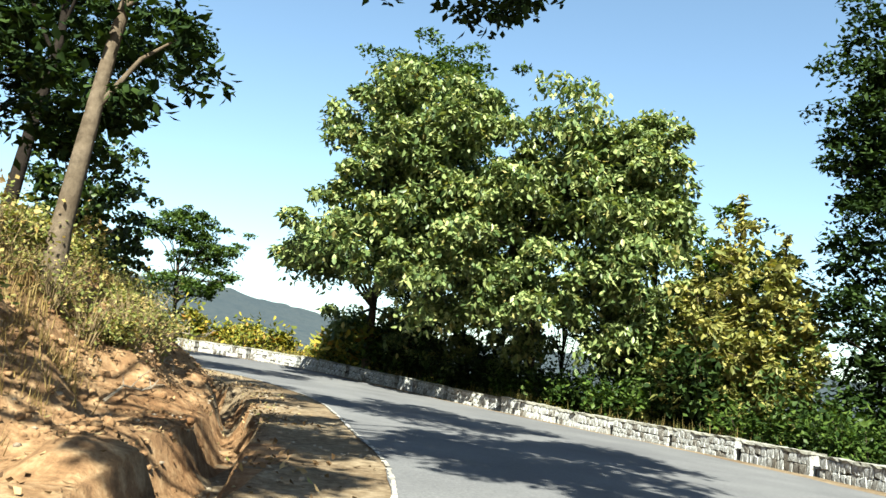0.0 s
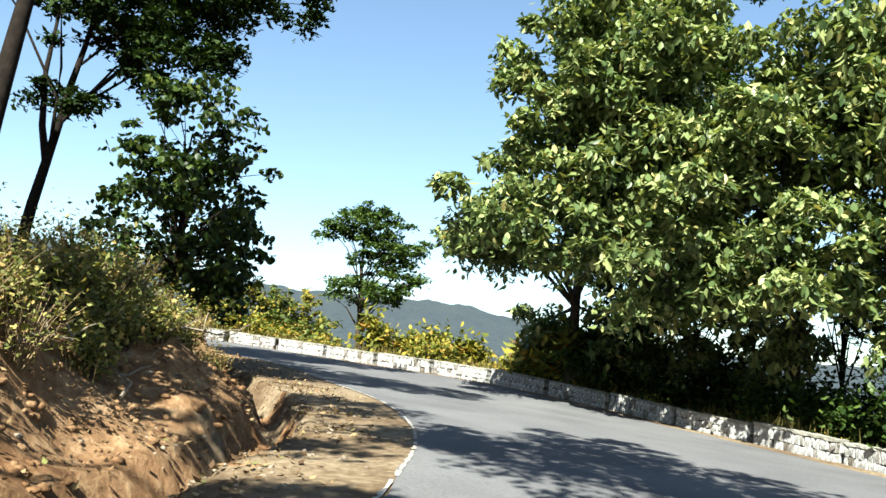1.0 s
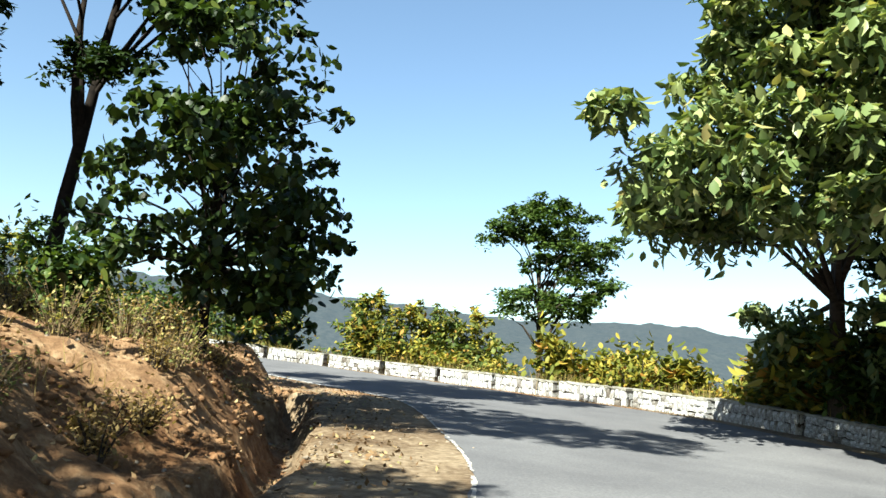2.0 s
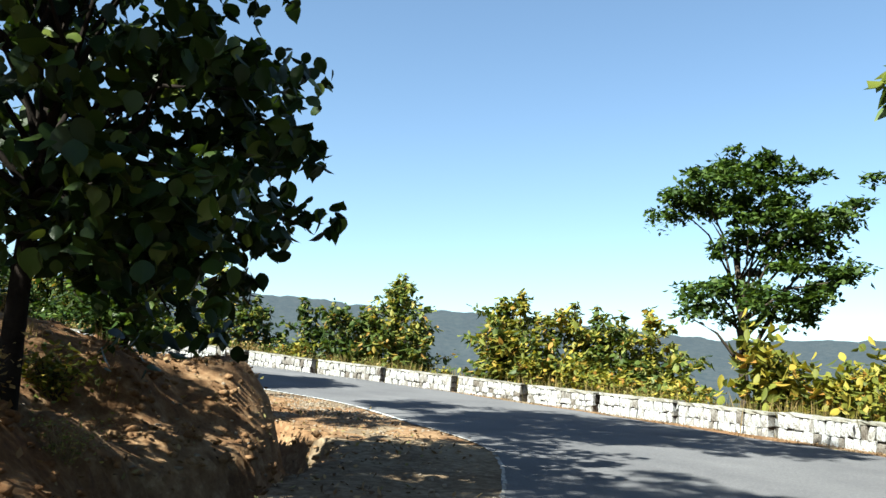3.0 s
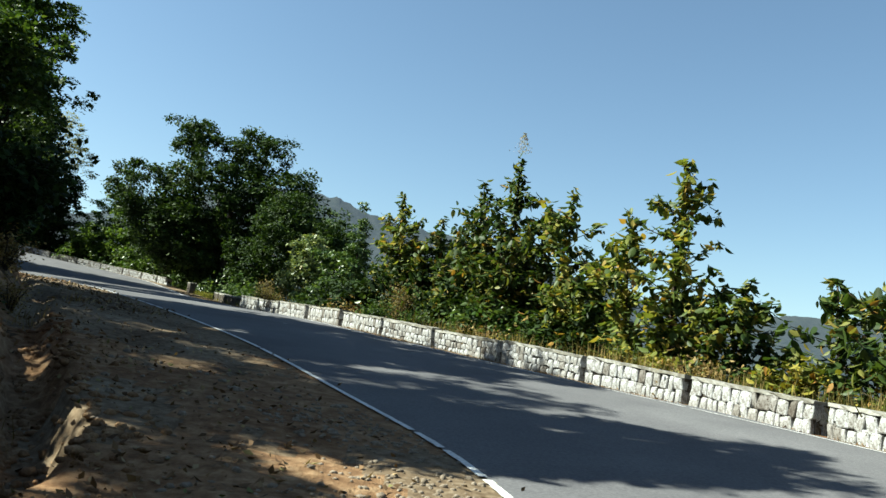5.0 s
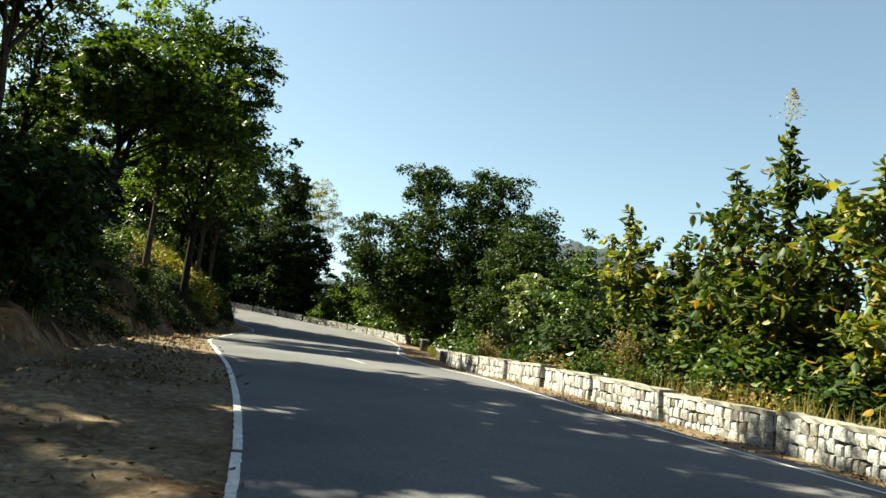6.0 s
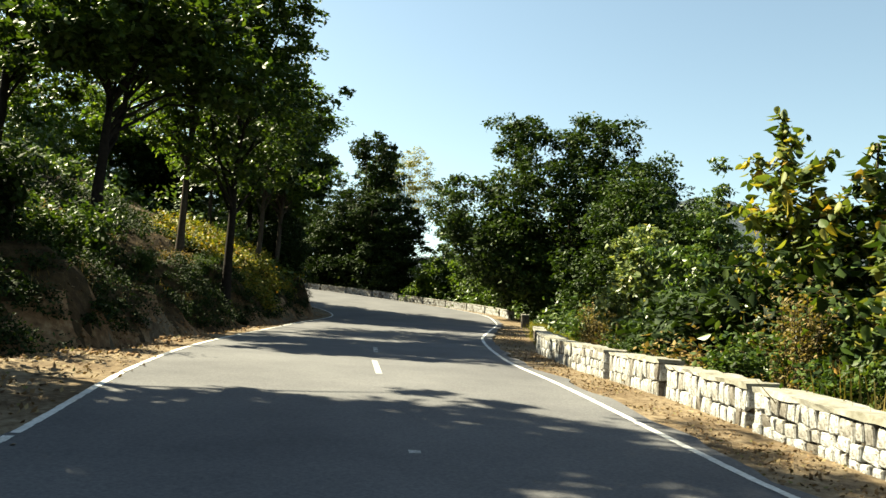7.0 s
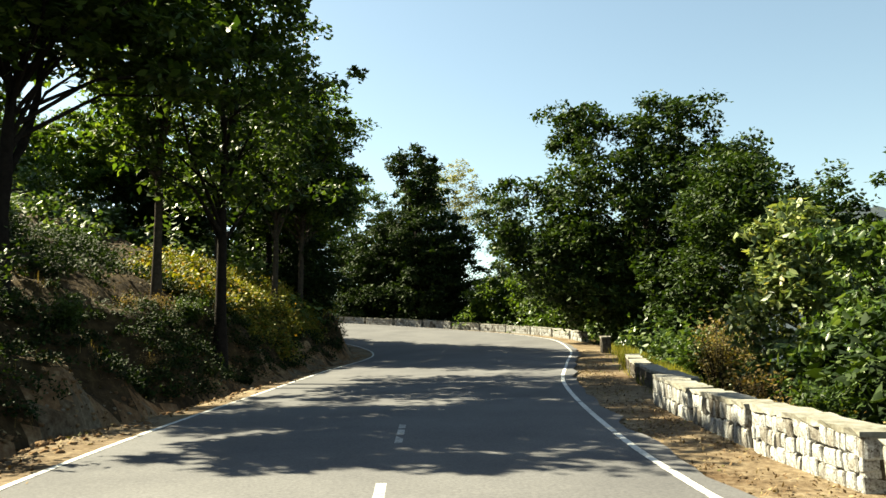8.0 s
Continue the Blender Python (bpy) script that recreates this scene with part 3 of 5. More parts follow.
# ---- far hills ----
az = np.radians(np.arange(-70, 131, 0.25))
prof = np.interp(np.degrees(az), [-70, -40, 0, 8, 12.2, 15.0, 17, 20, 26, 30, 34.5, 46, 50, 56, 62, 65, 68, 71, 79.5, 82, 86, 88.5, 90, 94, 96, 99, 104, 112, 130],
                 [2.5, 2.6, 2.8, 3.6, 4.2, 4.7, 4.8, 4.8, 4.6, 4.8, 5.2, 5.8, 5.8, 6.0, 6.2, 6.2, 5.8, 5.5, 7.3, 8.0, 8.8, 9.2, 9.1, 9.9, 10.5, 10.9, 10.0, 7.0, 4.5])
v, f = [], []
RINGS = 22
for j in range(RINGS):
    k = j / (RINGS - 1)
    r = 700 + 900 * k
    p = np.stack([-20 - np.sin(az) * r, 40 + np.cos(az) * r], 1)
    h = -70 + (1600 * np.tan(np.radians(prof)) + 70) * k ** 0.8 + 9 * fractal(p, 0.004, 4, 12) * (1.1 - k) + 3.2 * lumpy(p, 0.045, 13) + 1.6 * lumpy(p, 0.11, 14)
    # the near wooded shoulder has a ragged skyline of tree crowns
    h += k ** 4 * step(np.degrees(az), 84, 90) * (1 - step(np.degrees(az), 101, 105)) * (13 * np.clip(lumpy(p, 0.035, 15) - 0.1, 0, 1) + 6 * np.clip(lumpy(p, 0.08, 16), 0, 1))
    v += [(x, y, z) for (x, y), z in zip(p, h)]
m = len(az)
f = [(j * m + i, j * m + i + 1, (j + 1) * m + i + 1, (j + 1) * m + i) for j in range(RINGS - 1) for i in range(m - 1)]
FAR = ground_material("wooded hillside with haze glow", [(0.35, (0.013, 0.0182, 0.0156)), (0.65, (0.0312, 0.0338, 0.0286))], [(0.3, (0.8, 0.85, 0.9)), (0.7, (1, 1, 1))], 0.1, 0.01, 1.0, 0.5, 4.0)
# Bluish emission paints in the haze of the distance.
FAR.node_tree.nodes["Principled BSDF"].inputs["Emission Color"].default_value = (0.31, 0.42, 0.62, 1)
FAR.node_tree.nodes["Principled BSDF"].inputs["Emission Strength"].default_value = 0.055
tagged(smooth(part("backdrop", (v, f), FAR)), "wooded ridge across the valley with painted haze", "hills", kind="structure")


# ---- trees ----
def foot(x, y, sink=0.0):
    return (x, y, ground_z(x, y) - sink)


def placed(name, x, y, seed, lobes, mat, label, **kw):
    """A tree whose lobes are given in world places."""
    at = foot(x, y)
    rel = [(l[0] - at[0], l[1] - at[1], l[2] - at[2], *l[3:]) for l in lobes]
    top = max(l[2] + l[5] for l in rel)
    return tree(name, at, seed, top, rel, mat, label, **kw)


BIG = dict(clumps=150, leaves=190, size=0.3, clump_r=0.85, droop=0.75, limbs=24, dome=0.9, upper=0.65, spread=0.4, shape="oval")
placed("broadleaf_tree", -3.8, 40.4, 1, [(-2.7, 34, 8.4, 3.7, 3.8, 4.1), (-4.8, 34.5, 6.1, 2.3, 2.8, 1.7), (-2.2, 33.8, 11.8, 3.3, 2.9, 2.6), (-6.2, 30.4, 6.5, 1.1, 0.9, 0.45), (-5.0, 31.6, 6.3, 1.4, 1.3, 0.7), (-7.2, 35, 5.8, 1.3, 1.3, 0.6), (-4.0, 41, 3.6, 2.2, 1.6, 1.4)], LEAF_LIGHT, "tall broadleaf tree with light green foliage behind the parapet", r0=0.26, **BIG)
placed("broadleaf_tree", -0.9, 39.4, 2, [(0.3, 33.4, 6.6, 3.7, 3.4, 3.6), (0.2, 34, 10.4, 3.4, 3.3, 3.5), (-0.4, 39.4, 3.6, 2.4, 1.7, 2.0)], LEAF_LIGHT, "broadleaf tree with sunlit drooping light green leaves", r0=0.24, **BIG)
placed("broadleaf_tree", 3.8, 37.0, 3, [(2.8, 32.2, 7.0, 3.3, 3.4, 3.9), (4.3, 31.6, 10.4, 2.2, 2.4, 3.0), (6.3, 32.2, 9.6, 2.0, 1.9, 2.8), (3.7, 37.0, 3.4, 2.4, 1.8, 2.0)], LEAF_LIGHT, "broadleaf tree with pale green leaves beside the parapet", r0=0.22, **BIG)
placed("broadleaf_tree", 8.2, 33.6, 4, [(6.6, 31.2, 6.2, 2.7, 2.4, 4.3), (7.0, 31.2, 9.4, 2.0, 2.0, 2.4), (8.0, 33.4, 3.0, 2.2, 1.7, 2.2)], LEAF_LIGHT, "broadleaf tree with pale green leaves at the road bend", r0=0.22, **BIG)
placed("broadleaf_tree", -1.5, 47.5, 5, [(-1.8, 46, 16.0, 5.0, 4.5, 4.6), (-1.6, 46, 10, 5.2, 5, 5)], LEAF_GREEN, "tall dark green round-crowned tree behind the others", r0=0.3, clumps=330, leaves=110, size=0.3, clump_r=1.0, limbs=20)
placed("broadleaf_tree", 11.6, 33.5, 6, [(11.5, 32.5, 5.5, 2.6, 2.6, 3.8)], LEAF_GREEN, "green broadleaf tree on the falling slope", r0=0.16, clumps=140, leaves=60, size=0.3, clump_r=0.8)
placed("broadleaf_tree", 13.9, 25.2, 7, [(13.9, 25, 5, 2.6, 2.5, 5), (13.8, 25, 11, 2.7, 2.7, 4.2)], LEAF_SHADED, "tall dark leafy tree beside the parapet", r0=0.25, clumps=420, leaves=80, size=0.24, clump_r=0.8)
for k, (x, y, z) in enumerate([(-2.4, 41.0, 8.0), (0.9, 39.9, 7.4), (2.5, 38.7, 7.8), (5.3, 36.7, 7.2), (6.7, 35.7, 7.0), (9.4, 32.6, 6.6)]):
    placed("small_tree", x, y, 90 + k, [(x, y, z - 1.2, 1.3, 1.3, 1.3), (x + 0.4, y + 0.3, z - 2.8, 1.1, 1.1, 0.8)], LEAF_DEEP, "slim tree under the roadside trees, stem darkened for shade", r0=0.12, clumps=40, leaves=70, size=0.22, clump_r=0.6, lean=(0.3 * (-1) ** k, 0.2), bark=BARK_SHADED, fork=0.5)
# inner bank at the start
placed("broadleaf_tree", -5.7, 11.6, 8, [(-5.6, 11.6, 10.4, 2.6, 1.9, 1.8), (-5.0, 12.2, 5.6, 0.8, 0.8, 1.0), (-7.2, 11.6, 6.2, 1.2, 1.0, 1.2), (-6.8, 13.4, 5.0, 1.0, 1.0, 1.0), (-2.0, 12.4, 7.9, 1.8, 1.4, 0.8), (0.4, 13.2, 7.9, 1.2, 1.0, 0.45), (0.4, 9.6, 10.2, 2.6, 3.2, 1.4)], LEAF_SHADED, "tall tree with pale leaning trunk on the cut bank", r0=0.165, clumps=150, leaves=80, size=0.22, clump_r=0.7, lean=(0.7, 0.3), bark=BARK_PALE, limbs=9)
placed("broadleaf_tree", -10.3, 18.3, 9, [(-8.8, 19, 12.8, 2.6, 2.6, 2.2), (-10.8, 17.0, 12.0, 1.8, 1.8, 1.2), (-6.2, 20.4, 12.2, 1.8, 1.8, 1.2)], LEAF_SHADED, "tall tree on the cut bank, trunk darkened for shade", r0=0.2, clumps=160, leaves=90, size=0.2, clump_r=0.62, lean=(0.8, 0.2), bark=BARK_SHADED, limbs=10)
placed("broadleaf_tree", -18.4, 27.6, 10, [(-15.8, 28, 12.0, 3.4, 3.0, 2.4), (-17.0, 27.7, 8.2, 0.9, 0.9, 0.7), (-18.6, 27.6, 8.5, 0.6, 0.6, 0.5), (-14.4, 28.4, 9.8, 1.9, 1.8, 1.5), (-20.2, 27.6, 12.6, 1.5, 1.5, 1.0), (-11.6, 28.8, 12.4, 2.0, 2.2, 1.2)], LEAF_SHADED, "fork-trunked tall tree on the knoll, trunk darkened for shade", r0=0.2, clumps=300, leaves=95, size=0.21, clump_r=0.65, lean=(1.4, 0.3), trunk_top=0.85, forks=2, bark=BARK_SHADED, limbs=10)
placed("broadleaf_tree", -12.7, 27.2, 11, [(-12.6, 27.2, 4.6, 2.5, 2.5, 2.4), (-12.8, 27.2, 7.2, 2.0, 2.0, 1.9), (-11.9, 27.9, 3.9, 1.4, 1.2, 1.3), (-12.9, 29.3, 4.4, 0.9, 0.8, 1.3), (-12.8, 30.2, 3.9, 0.5, 0.4, 0.9), (-13.2, 29.8, 3.3, 0.6, 0.5, 0.7), (-12.8, 30.55, 4.6, 0.4, 0.35, 0.6), (-10.6, 28.2, 6.4, 0.5, 0.5, 0.4), (-12.6, 27.4, 3.2, 0.8, 0.8, 0.6)], LEAF_BROAD, "small tree with large dark round leaves on the bank", r0=0.11, clumps=225, leaves=32, size=0.19, clump_r=0.55, shape="round", droop=0.8, limbs=60, bark=BARK_SHADED)
placed("small_tree", -16.0, 48.6, 12, [(-16.3, 48.4, 8.9, 1.9, 1.7, 1.2), (-14.2, 48.6, 7.6, 1.9, 1.5, 1.4), (-16.2, 48.4, 5.0, 2.2, 1.6, 0.9), (-18.1, 48.2, 8.3, 1.2, 1.0, 0.6), (-14.6, 48.6, 5.7, 1.7, 1.4, 0.9), (-15.6, 48.4, 6.9, 1.3, 1.2, 0.8)], LEAF_GREEN, "small crooked tree beyond the parapet", r0=0.19, clumps=185, leaves=80, size=0.22, clump_r=0.5, lean=(-0.6, 0.2), limbs=22, trunk_top=0.85, fork=0.4)
# trees above the road, mostly out of view, added for the shade they cast
for k, (x, y, h, w) in enumerate([(-25.9, 27.6, 10.5, 1.3), (-27.2, 28, 11, 1.8), (-34.3, 26.3, 11, 2.1), (-36.8, 23.5, 11.5, 2.2), (-40.3, 21.3, 11.5, 2.3), (-26.2, 23.3, 10, 1.5), (-18.6, 22.2, 10.5, 1.1), (-22.7, 22.3, 9, 1.6), (-33, 22.3, 10, 2.4), (-36.2, 20, 10, 2.4), (-38.8, 20.3, 9.3, 2.1), (-16, 14.5, 12, 2.8), (-22, 17, 12, 2.8), (-29, 18, 12, 2.8), (-31, 12, 12, 3), (-20, 9, 12, 3)]):
    z = ground_z(x, y)
    placed("broadleaf_tree", x, y, 60 + k, [(x, y, z + h * 0.74, w, w * 1.15, h * 0.24), (x + 0.4 * w, y + 0.4 * w, z + h * 0.55, w * 0.7, w * 0.7, 1.3)], LEAF_SHADED, "tall tree added above the road to cast shade", r0=0.17, clumps=int(45 + 22 * w), leaves=90, size=0.28, clump_r=0.62)
placed("broadleaf_tree", -5.0, 1.0, 69, [(-1.6, 0.4, 10, 1.1, 1.3, 1.0), (1.8, 1.6, 10.4, 2.4, 3.4, 1.8), (3.4, 4.5, 10.6, 1.6, 2, 1.2), (-2.2, 4.6, 9.6, 0.8, 1.0, 0.6), (-1.6, -1.6, 9.4, 1.2, 1.2, 0.7), (-3.2, 6.6, 9.8, 0.8, 1.0, 0.5), (-2.4, 9.6, 10.0, 0.9, 1.1, 0.5), (1.6, 8.2, 10.4, 1.4, 1.6, 0.7), (-0.6, 12.6, 10.6, 1.3, 1.5, 0.7)], LEAF_SHADED, "unseen spreading tree over the road, added to cast shade", r0=0.24, clumps=190, limbs=26, leaves=90, size=0.28, clump_r=0.7)


def teak(at, seed, stems, mat, label, group="young teaks", size=0.3):
    """Young teak: upright stems with whorls of large hanging leaves. stems: (dx, dy, height)."""
    rng = np.random.default_rng(seed)
    root = tagged(new("teak_tree"), label, "tree", group)
    root.matrix_basis = pose(*at)
    verts, faces, pts = [], [], []
    for dx, dy, h in stems:
        lx, ly = rng.normal(0, 0.018, 2) * h
        ax = [Vector((dx * min(1, 0.3 + i / 6) + lx * (i / 8), dy * min(1, 0.3 + i / 6) + ly * (i / 8), h * i / 8 - 0.15 * (i == 0))) for i in range(9)]
        tube(verts, faces, ax, [0.02 + 0.05 * (h / 6) * (1 - i / 8) for i in range(9)], 6)
        z = h
        while z > h * 0.14:
            k = z / h
            spread_ = math.sin(min(math.pi * 0.93, math.pi * (1 - k) * 0.95)) ** 0.8
            i = min(int(k * 8), 7)
            c = ax[i].lerp(ax[i + 1], k * 8 - i)
            for w in rng.uniform(0, 6.28, int(14 + 16 * spread_)):
                q = rng.uniform(0.02, 0.12 + 0.2 * spread_)
                pts.append((c.x + q * math.cos(w), c.y + q * math.sin(w), c.z + rng.normal(0, 0.08)))
            for _ in range(0 if k > 0.9 else 1 + (rng.random() < 0.75 * spread_ + 0.2)):
                w, q = rng.uniform(0, 6.28), (0.22 + 1.2 * spread_) * rng.uniform(0.5, 1.15)
                tip = c + Vector((math.cos(w) * q, math.sin(w) * q, q * rng.uniform(0.15, 0.6)))
                tube(verts, faces, [c, c.lerp(tip, 0.5) + Vector((0, 0, -0.04)), tip], [0.018, 0.014, 0.006], 4)
                for m_ in rng.uniform(0.4, 1.05, 26):
                    pts.append(tuple(c.lerp(tip, m_) + Vector(rng.normal(0, 0.09, 3))))
            z -= rng.uniform(0.2, 0.34)
    smooth(part("trunk", (verts, faces), BARK, root))
    leaf_mesh("crown", np.array(pts), mat, root, rng, size * 0.9, 0.5, "large")
    return root


def teak_at(x, y, top, seed, side, mat, label, size=0.3):
    """side: shorter stems beside the main one, as (dx, dy, share of the height)."""
    at = foot(x, y)
    h = top - at[2]
    return teak(at, seed, [(0, 0, h)] + [(dx, dy, h * k) for dx, dy, k in side], mat, label, size=size)


Y, G = "young teak with large yellowing leaves", "young teak with large drooping green leaves"
teak_at(-38.3, 43.2, 8.9, 21, [(-0.8, -0.9, 0.8), (0.9, 0.9, 0.5), (-0.5, 0.5, 0.55), (0.5, -0.4, 0.4)], LEAF_TEAK, "tall young teak with bright yellow-orange lower leaves")
teak_at(-44.3, 39.8, 10.0, 22, [(0.7, 0.8, 0.8), (-0.7, -0.6, 0.75), (0.6, -0.5, 0.6), (-0.9, 0.5, 0.5), (-1.7, -1.2, 0.92)], LEAF_TEAK_GREEN, "tall young teak with a grey flowering tip")
tip = bpy.data.objects["teak_tree.001"]
rng_ = np.random.default_rng(77)
FLOWER = leaf_material("greyish teak blossom", [(0.0, (0.2, 0.18, 0.19)), (1.0, (0.36, 0.33, 0.34))], 0.4, 0.8)
top_ = max((v.co for v in tip.children[0].data.vertices), key=lambda c: c.z)
cone = np.array([(top_.x + rng_.normal(0, 0.16 * (1.1 - q)), top_.y + rng_.normal(0, 0.16 * (1.1 - q)), top_.z - 0.1 + 0.7 * q) for q in rng_.uniform(0, 1, 260)])
leaf_mesh("blossom", cone, FLOWER, tip, rng_, 0.07, 0.0, label="grey-lilac flower panicle at the tip")
teak_at(-42.7, 41.2, 8.7, 23, [(0.6, 0.2, 0.6), (-0.5, 0.4, 0.5)], LEAF_TEAK, Y)
teak_at(-51.6, 35.6, 9.7, 24, [(0.7, 0.6, 0.8), (-0.1, 0.5, 0.7), (0.4, -0.1, 0.5), (0.2, 0.9, 0.75)], LEAF_TEAK, "young teak with yellow-green leaves close behind the parapet")
teak_at(-31.7, 48.6, 7.0, 25, [(0.8, 0.7, 0.72), (-1.0, -0.8, 0.75), (-0.4, 0.9, 0.6), (1.2, -0.2, 0.5)], LEAF_TEAK, "bushy young teak with many stems and green-yellow leaves")
teak_at(-35.3, 46.4, 5.8, 26, [(0.8, 0.8, 0.95), (0.3, -0.5, 0.6)], LEAF_TEAK_GREEN, G)
teak_at(-37.5, 44.8, 5.8, 27, [(0.5, 0.5, 0.7)], LEAF_TEAK_GREEN, G)
teak_at(-30.0, 46.9, 6.5, 28, [(-0.8, -0.5, 0.75), (0.6, 0.5, 0.6)], LEAF_TEAK, Y)
teak_at(-31.4, 45.4, 5.2, 29, [(0.4, 0.5, 0.9)], LEAF_TEAK_GREEN, G)
for k, (x, y, z) in enumerate([(-23.7, 47.0, 5.7), (-24.4, 46.9, 5.5), (-22.6, 47.4, 4.6), (-21.9, 47.9, 5.3), (-21.2, 48.3, 5.2), (-20.3, 48.4, 4.9), (-19.4, 48.8, 5.1), (-18.0, 47.6, 3.6)]):
    teak_at(x, y, z, 30 + k, [(0.4, -0.3, 0.6), (-0.3, 0.3, 0.45)], LEAF_TEAK if k % 3 else LEAF_YELLOW, Y, 0.3)
for k, (x, y, z) in enumerate([(-41.6, 42.2, 6.6), (-47.9, 38.2, 8.2), (-46.3, 40.6, 8.0), (-50.9, 37.3, 8.8), (-49.0, 38.6, 8.0), (-52.6, 38.0, 8.0), (9.7, 27.6, 8.6), (10.9, 26.8, 7.2), (8.6, 28.6, 6.4)]):
    teak_at(x, y, z, 40 + k, [(0.5, -0.5, 0.75), (-0.6, 0.5, 0.6), (0.2, 0.7, 0.5)], (LEAF_TEAK_GREEN, LEAF_TEAK_GREEN, LEAF_TEAK, LEAF_TEAK_GREEN, LEAF_TEAK, LEAF_TEAK_GREEN, LEAF_PALE, LEAF_PALE, LEAF_PALE)[k], Y if k > 5 else G)

# ---- wood on both sides of the far road ----
placed("broadleaf_tree", -88.6, 19.8, 50, [(-89.2, 21.2, 19.0, 3.0, 3.0, 2.4), (-87.6, 16.0, 19.6, 2.3, 2.3, 2.2), (-88.4, 19.0, 14.0, 5.6, 5.6, 4.6), (-86.4, 12.6, 14.2, 3.2, 3.0, 3.2), (-87.4, 15.4, 11.2, 3.6, 3.6, 3.0), (-88.2, 24.6, 14.0, 3.6, 3.6, 3.2), (-86.2, 27.2, 11.4, 2.6, 2.6, 2.4), (-88.4, 18.6, 9.6, 4.6, 5.0, 2.8), (-91.4, 24.6, 17.4, 2.0, 2.0, 1.6)], LEAF_DEEP, "broad tall dark green tree behind the parapet", r0=0.36, clumps=760, leaves=90, size=0.33, clump_r=1.0, dome=0.85, upper=0.75, limbs=30)
placed("broadleaf_tree", -75.4, 27.4, 150, [(-75.2, 27.2, 9.8, 3.2, 3.2, 3.4), (-74.2, 30.2, 9.4, 2.6, 2.6, 2.7), (-76.4, 24.8, 8.0, 1.9, 1.9, 2.6), (-75.4, 27.0, 12.2, 2.0, 2.0, 1.5)], LEAF_DEEP, "round dark green tree standing back from the parapet", r0=0.26, clumps=330, leaves=80, size=0.26, clump_r=0.8, dome=0.85)
SPIRE = [(-58.3, 33.5, 4.6, 1.3, 1.3, 1.7), (-58.3, 33.5, 6.4, 1.0, 1.0, 1.2), (-58.3, 33.5, 7.9, 0.7, 0.7, 0.9), (-58.3, 33.5, 9.0, 0.4, 0.4, 0.8), (-58.3, 33.5, 9.9, 0.18, 0.18, 0.5)]
placed("small_tree", -58.3, 33.5, 51, SPIRE, LEAF_MID, "slender pointed green tree behind the parapet", r0=0.1, clumps=320, leaves=46, size=0.15, clump_r=0.32, shape="oval")
for k, (x, y, z, w) in enumerate([(-60.9, 30.9, 8.9, 1.0), (-58.6, 32.7, 8.0, 1.2), (-63.9, 32.0, 8.4, 1.3), (-56.7, 33.3, 6.4, 1.1)]):
    placed("small_tree", x, y, 52 + k, [(x, y, z - 1.2, w, w, 1.2), (x + 0.3, y - 0.3, z - 2.9, w * 1.15, w * 1.15, 1.5)], (LEAF_LIGHT, LEAF_MID, LEAF_FOREST, LEAF_MID)[k], "small leafy green tree crowding the parapet", r0=0.08, clumps=90, leaves=60, size=0.21, clump_r=0.5, shape="oval", droop=0.6)
# tall wood where the road bends out of sight
placed("forest_tree", -98.0, 27.2, 188, [(-98, 27.2, 14.6, 2.4, 2.4, 2.2), (-98.6, 29.4, 12.0, 3.0, 3.0, 2.6), (-97, 25.4, 11.4, 2.6, 2.6, 2.4)], LEAF_MID, "green tree rising from the slope below the road", r0=0.26, clumps=190, leaves=80, size=0.26, clump_r=0.8, limbs=20, group="forest trees")
placed("forest_tree", -102.2, -4.6, 174, [(-102.2, -4.6, 22.2, 2.6, 2.6, 3.0), (-102.2, -4.4, 17.0, 4.0, 4.2, 3.8), (-101.6, -1.0, 14.6, 2.6, 2.8, 2.6), (-102, -8.6, 14.6, 2.8, 2.8, 2.8), (-102, -4.6, 12.2, 4.4, 5.0, 2.2)], LEAF_SHADED, "dense dark tree where the road bends out of sight", r0=0.34, clumps=420, leaves=85, size=0.36, clump_r=0.95, limbs=24, bark=BARK_SHADED, group="forest trees")
placed("forest_tree", -119.5, -10.5, 175, [(-119.5, -10.5, 25.0, 3.2, 4.0, 3.2), (-119, -7.5, 22.0, 2.6, 2.8, 2.6)], LEAF_PALE, "pale feathery tall tree far back in the wood", r0=0.3, clumps=120, leaves=60, size=0.24, clump_r=0.9, limbs=26, group="forest trees")
for k, (x, y, z, w) in enumerate([(-100.8, 6.9, 17.2, 2.6), (-97.6, 11.6, 15.4, 2.3), (-104.5, 2.4, 16.0, 2.6), (-93.6, 16.4, 13.5, 2.2)]):
    placed("forest_tree", x, y, 176 + k, [(x, y, z - 2.0, w * 0.8, w * 0.8, 2.0), (x, y, z - 5.0, w, w, 2.6), (x, y, z - 7.4, w * 1.1, w * 1.1, 1.6)], LEAF_FOREST, "slim sunlit green tree at the outer edge of the bend", r0=0.14, clumps=110, leaves=80, size=0.26, clump_r=0.75, limbs=22, group="forest trees")
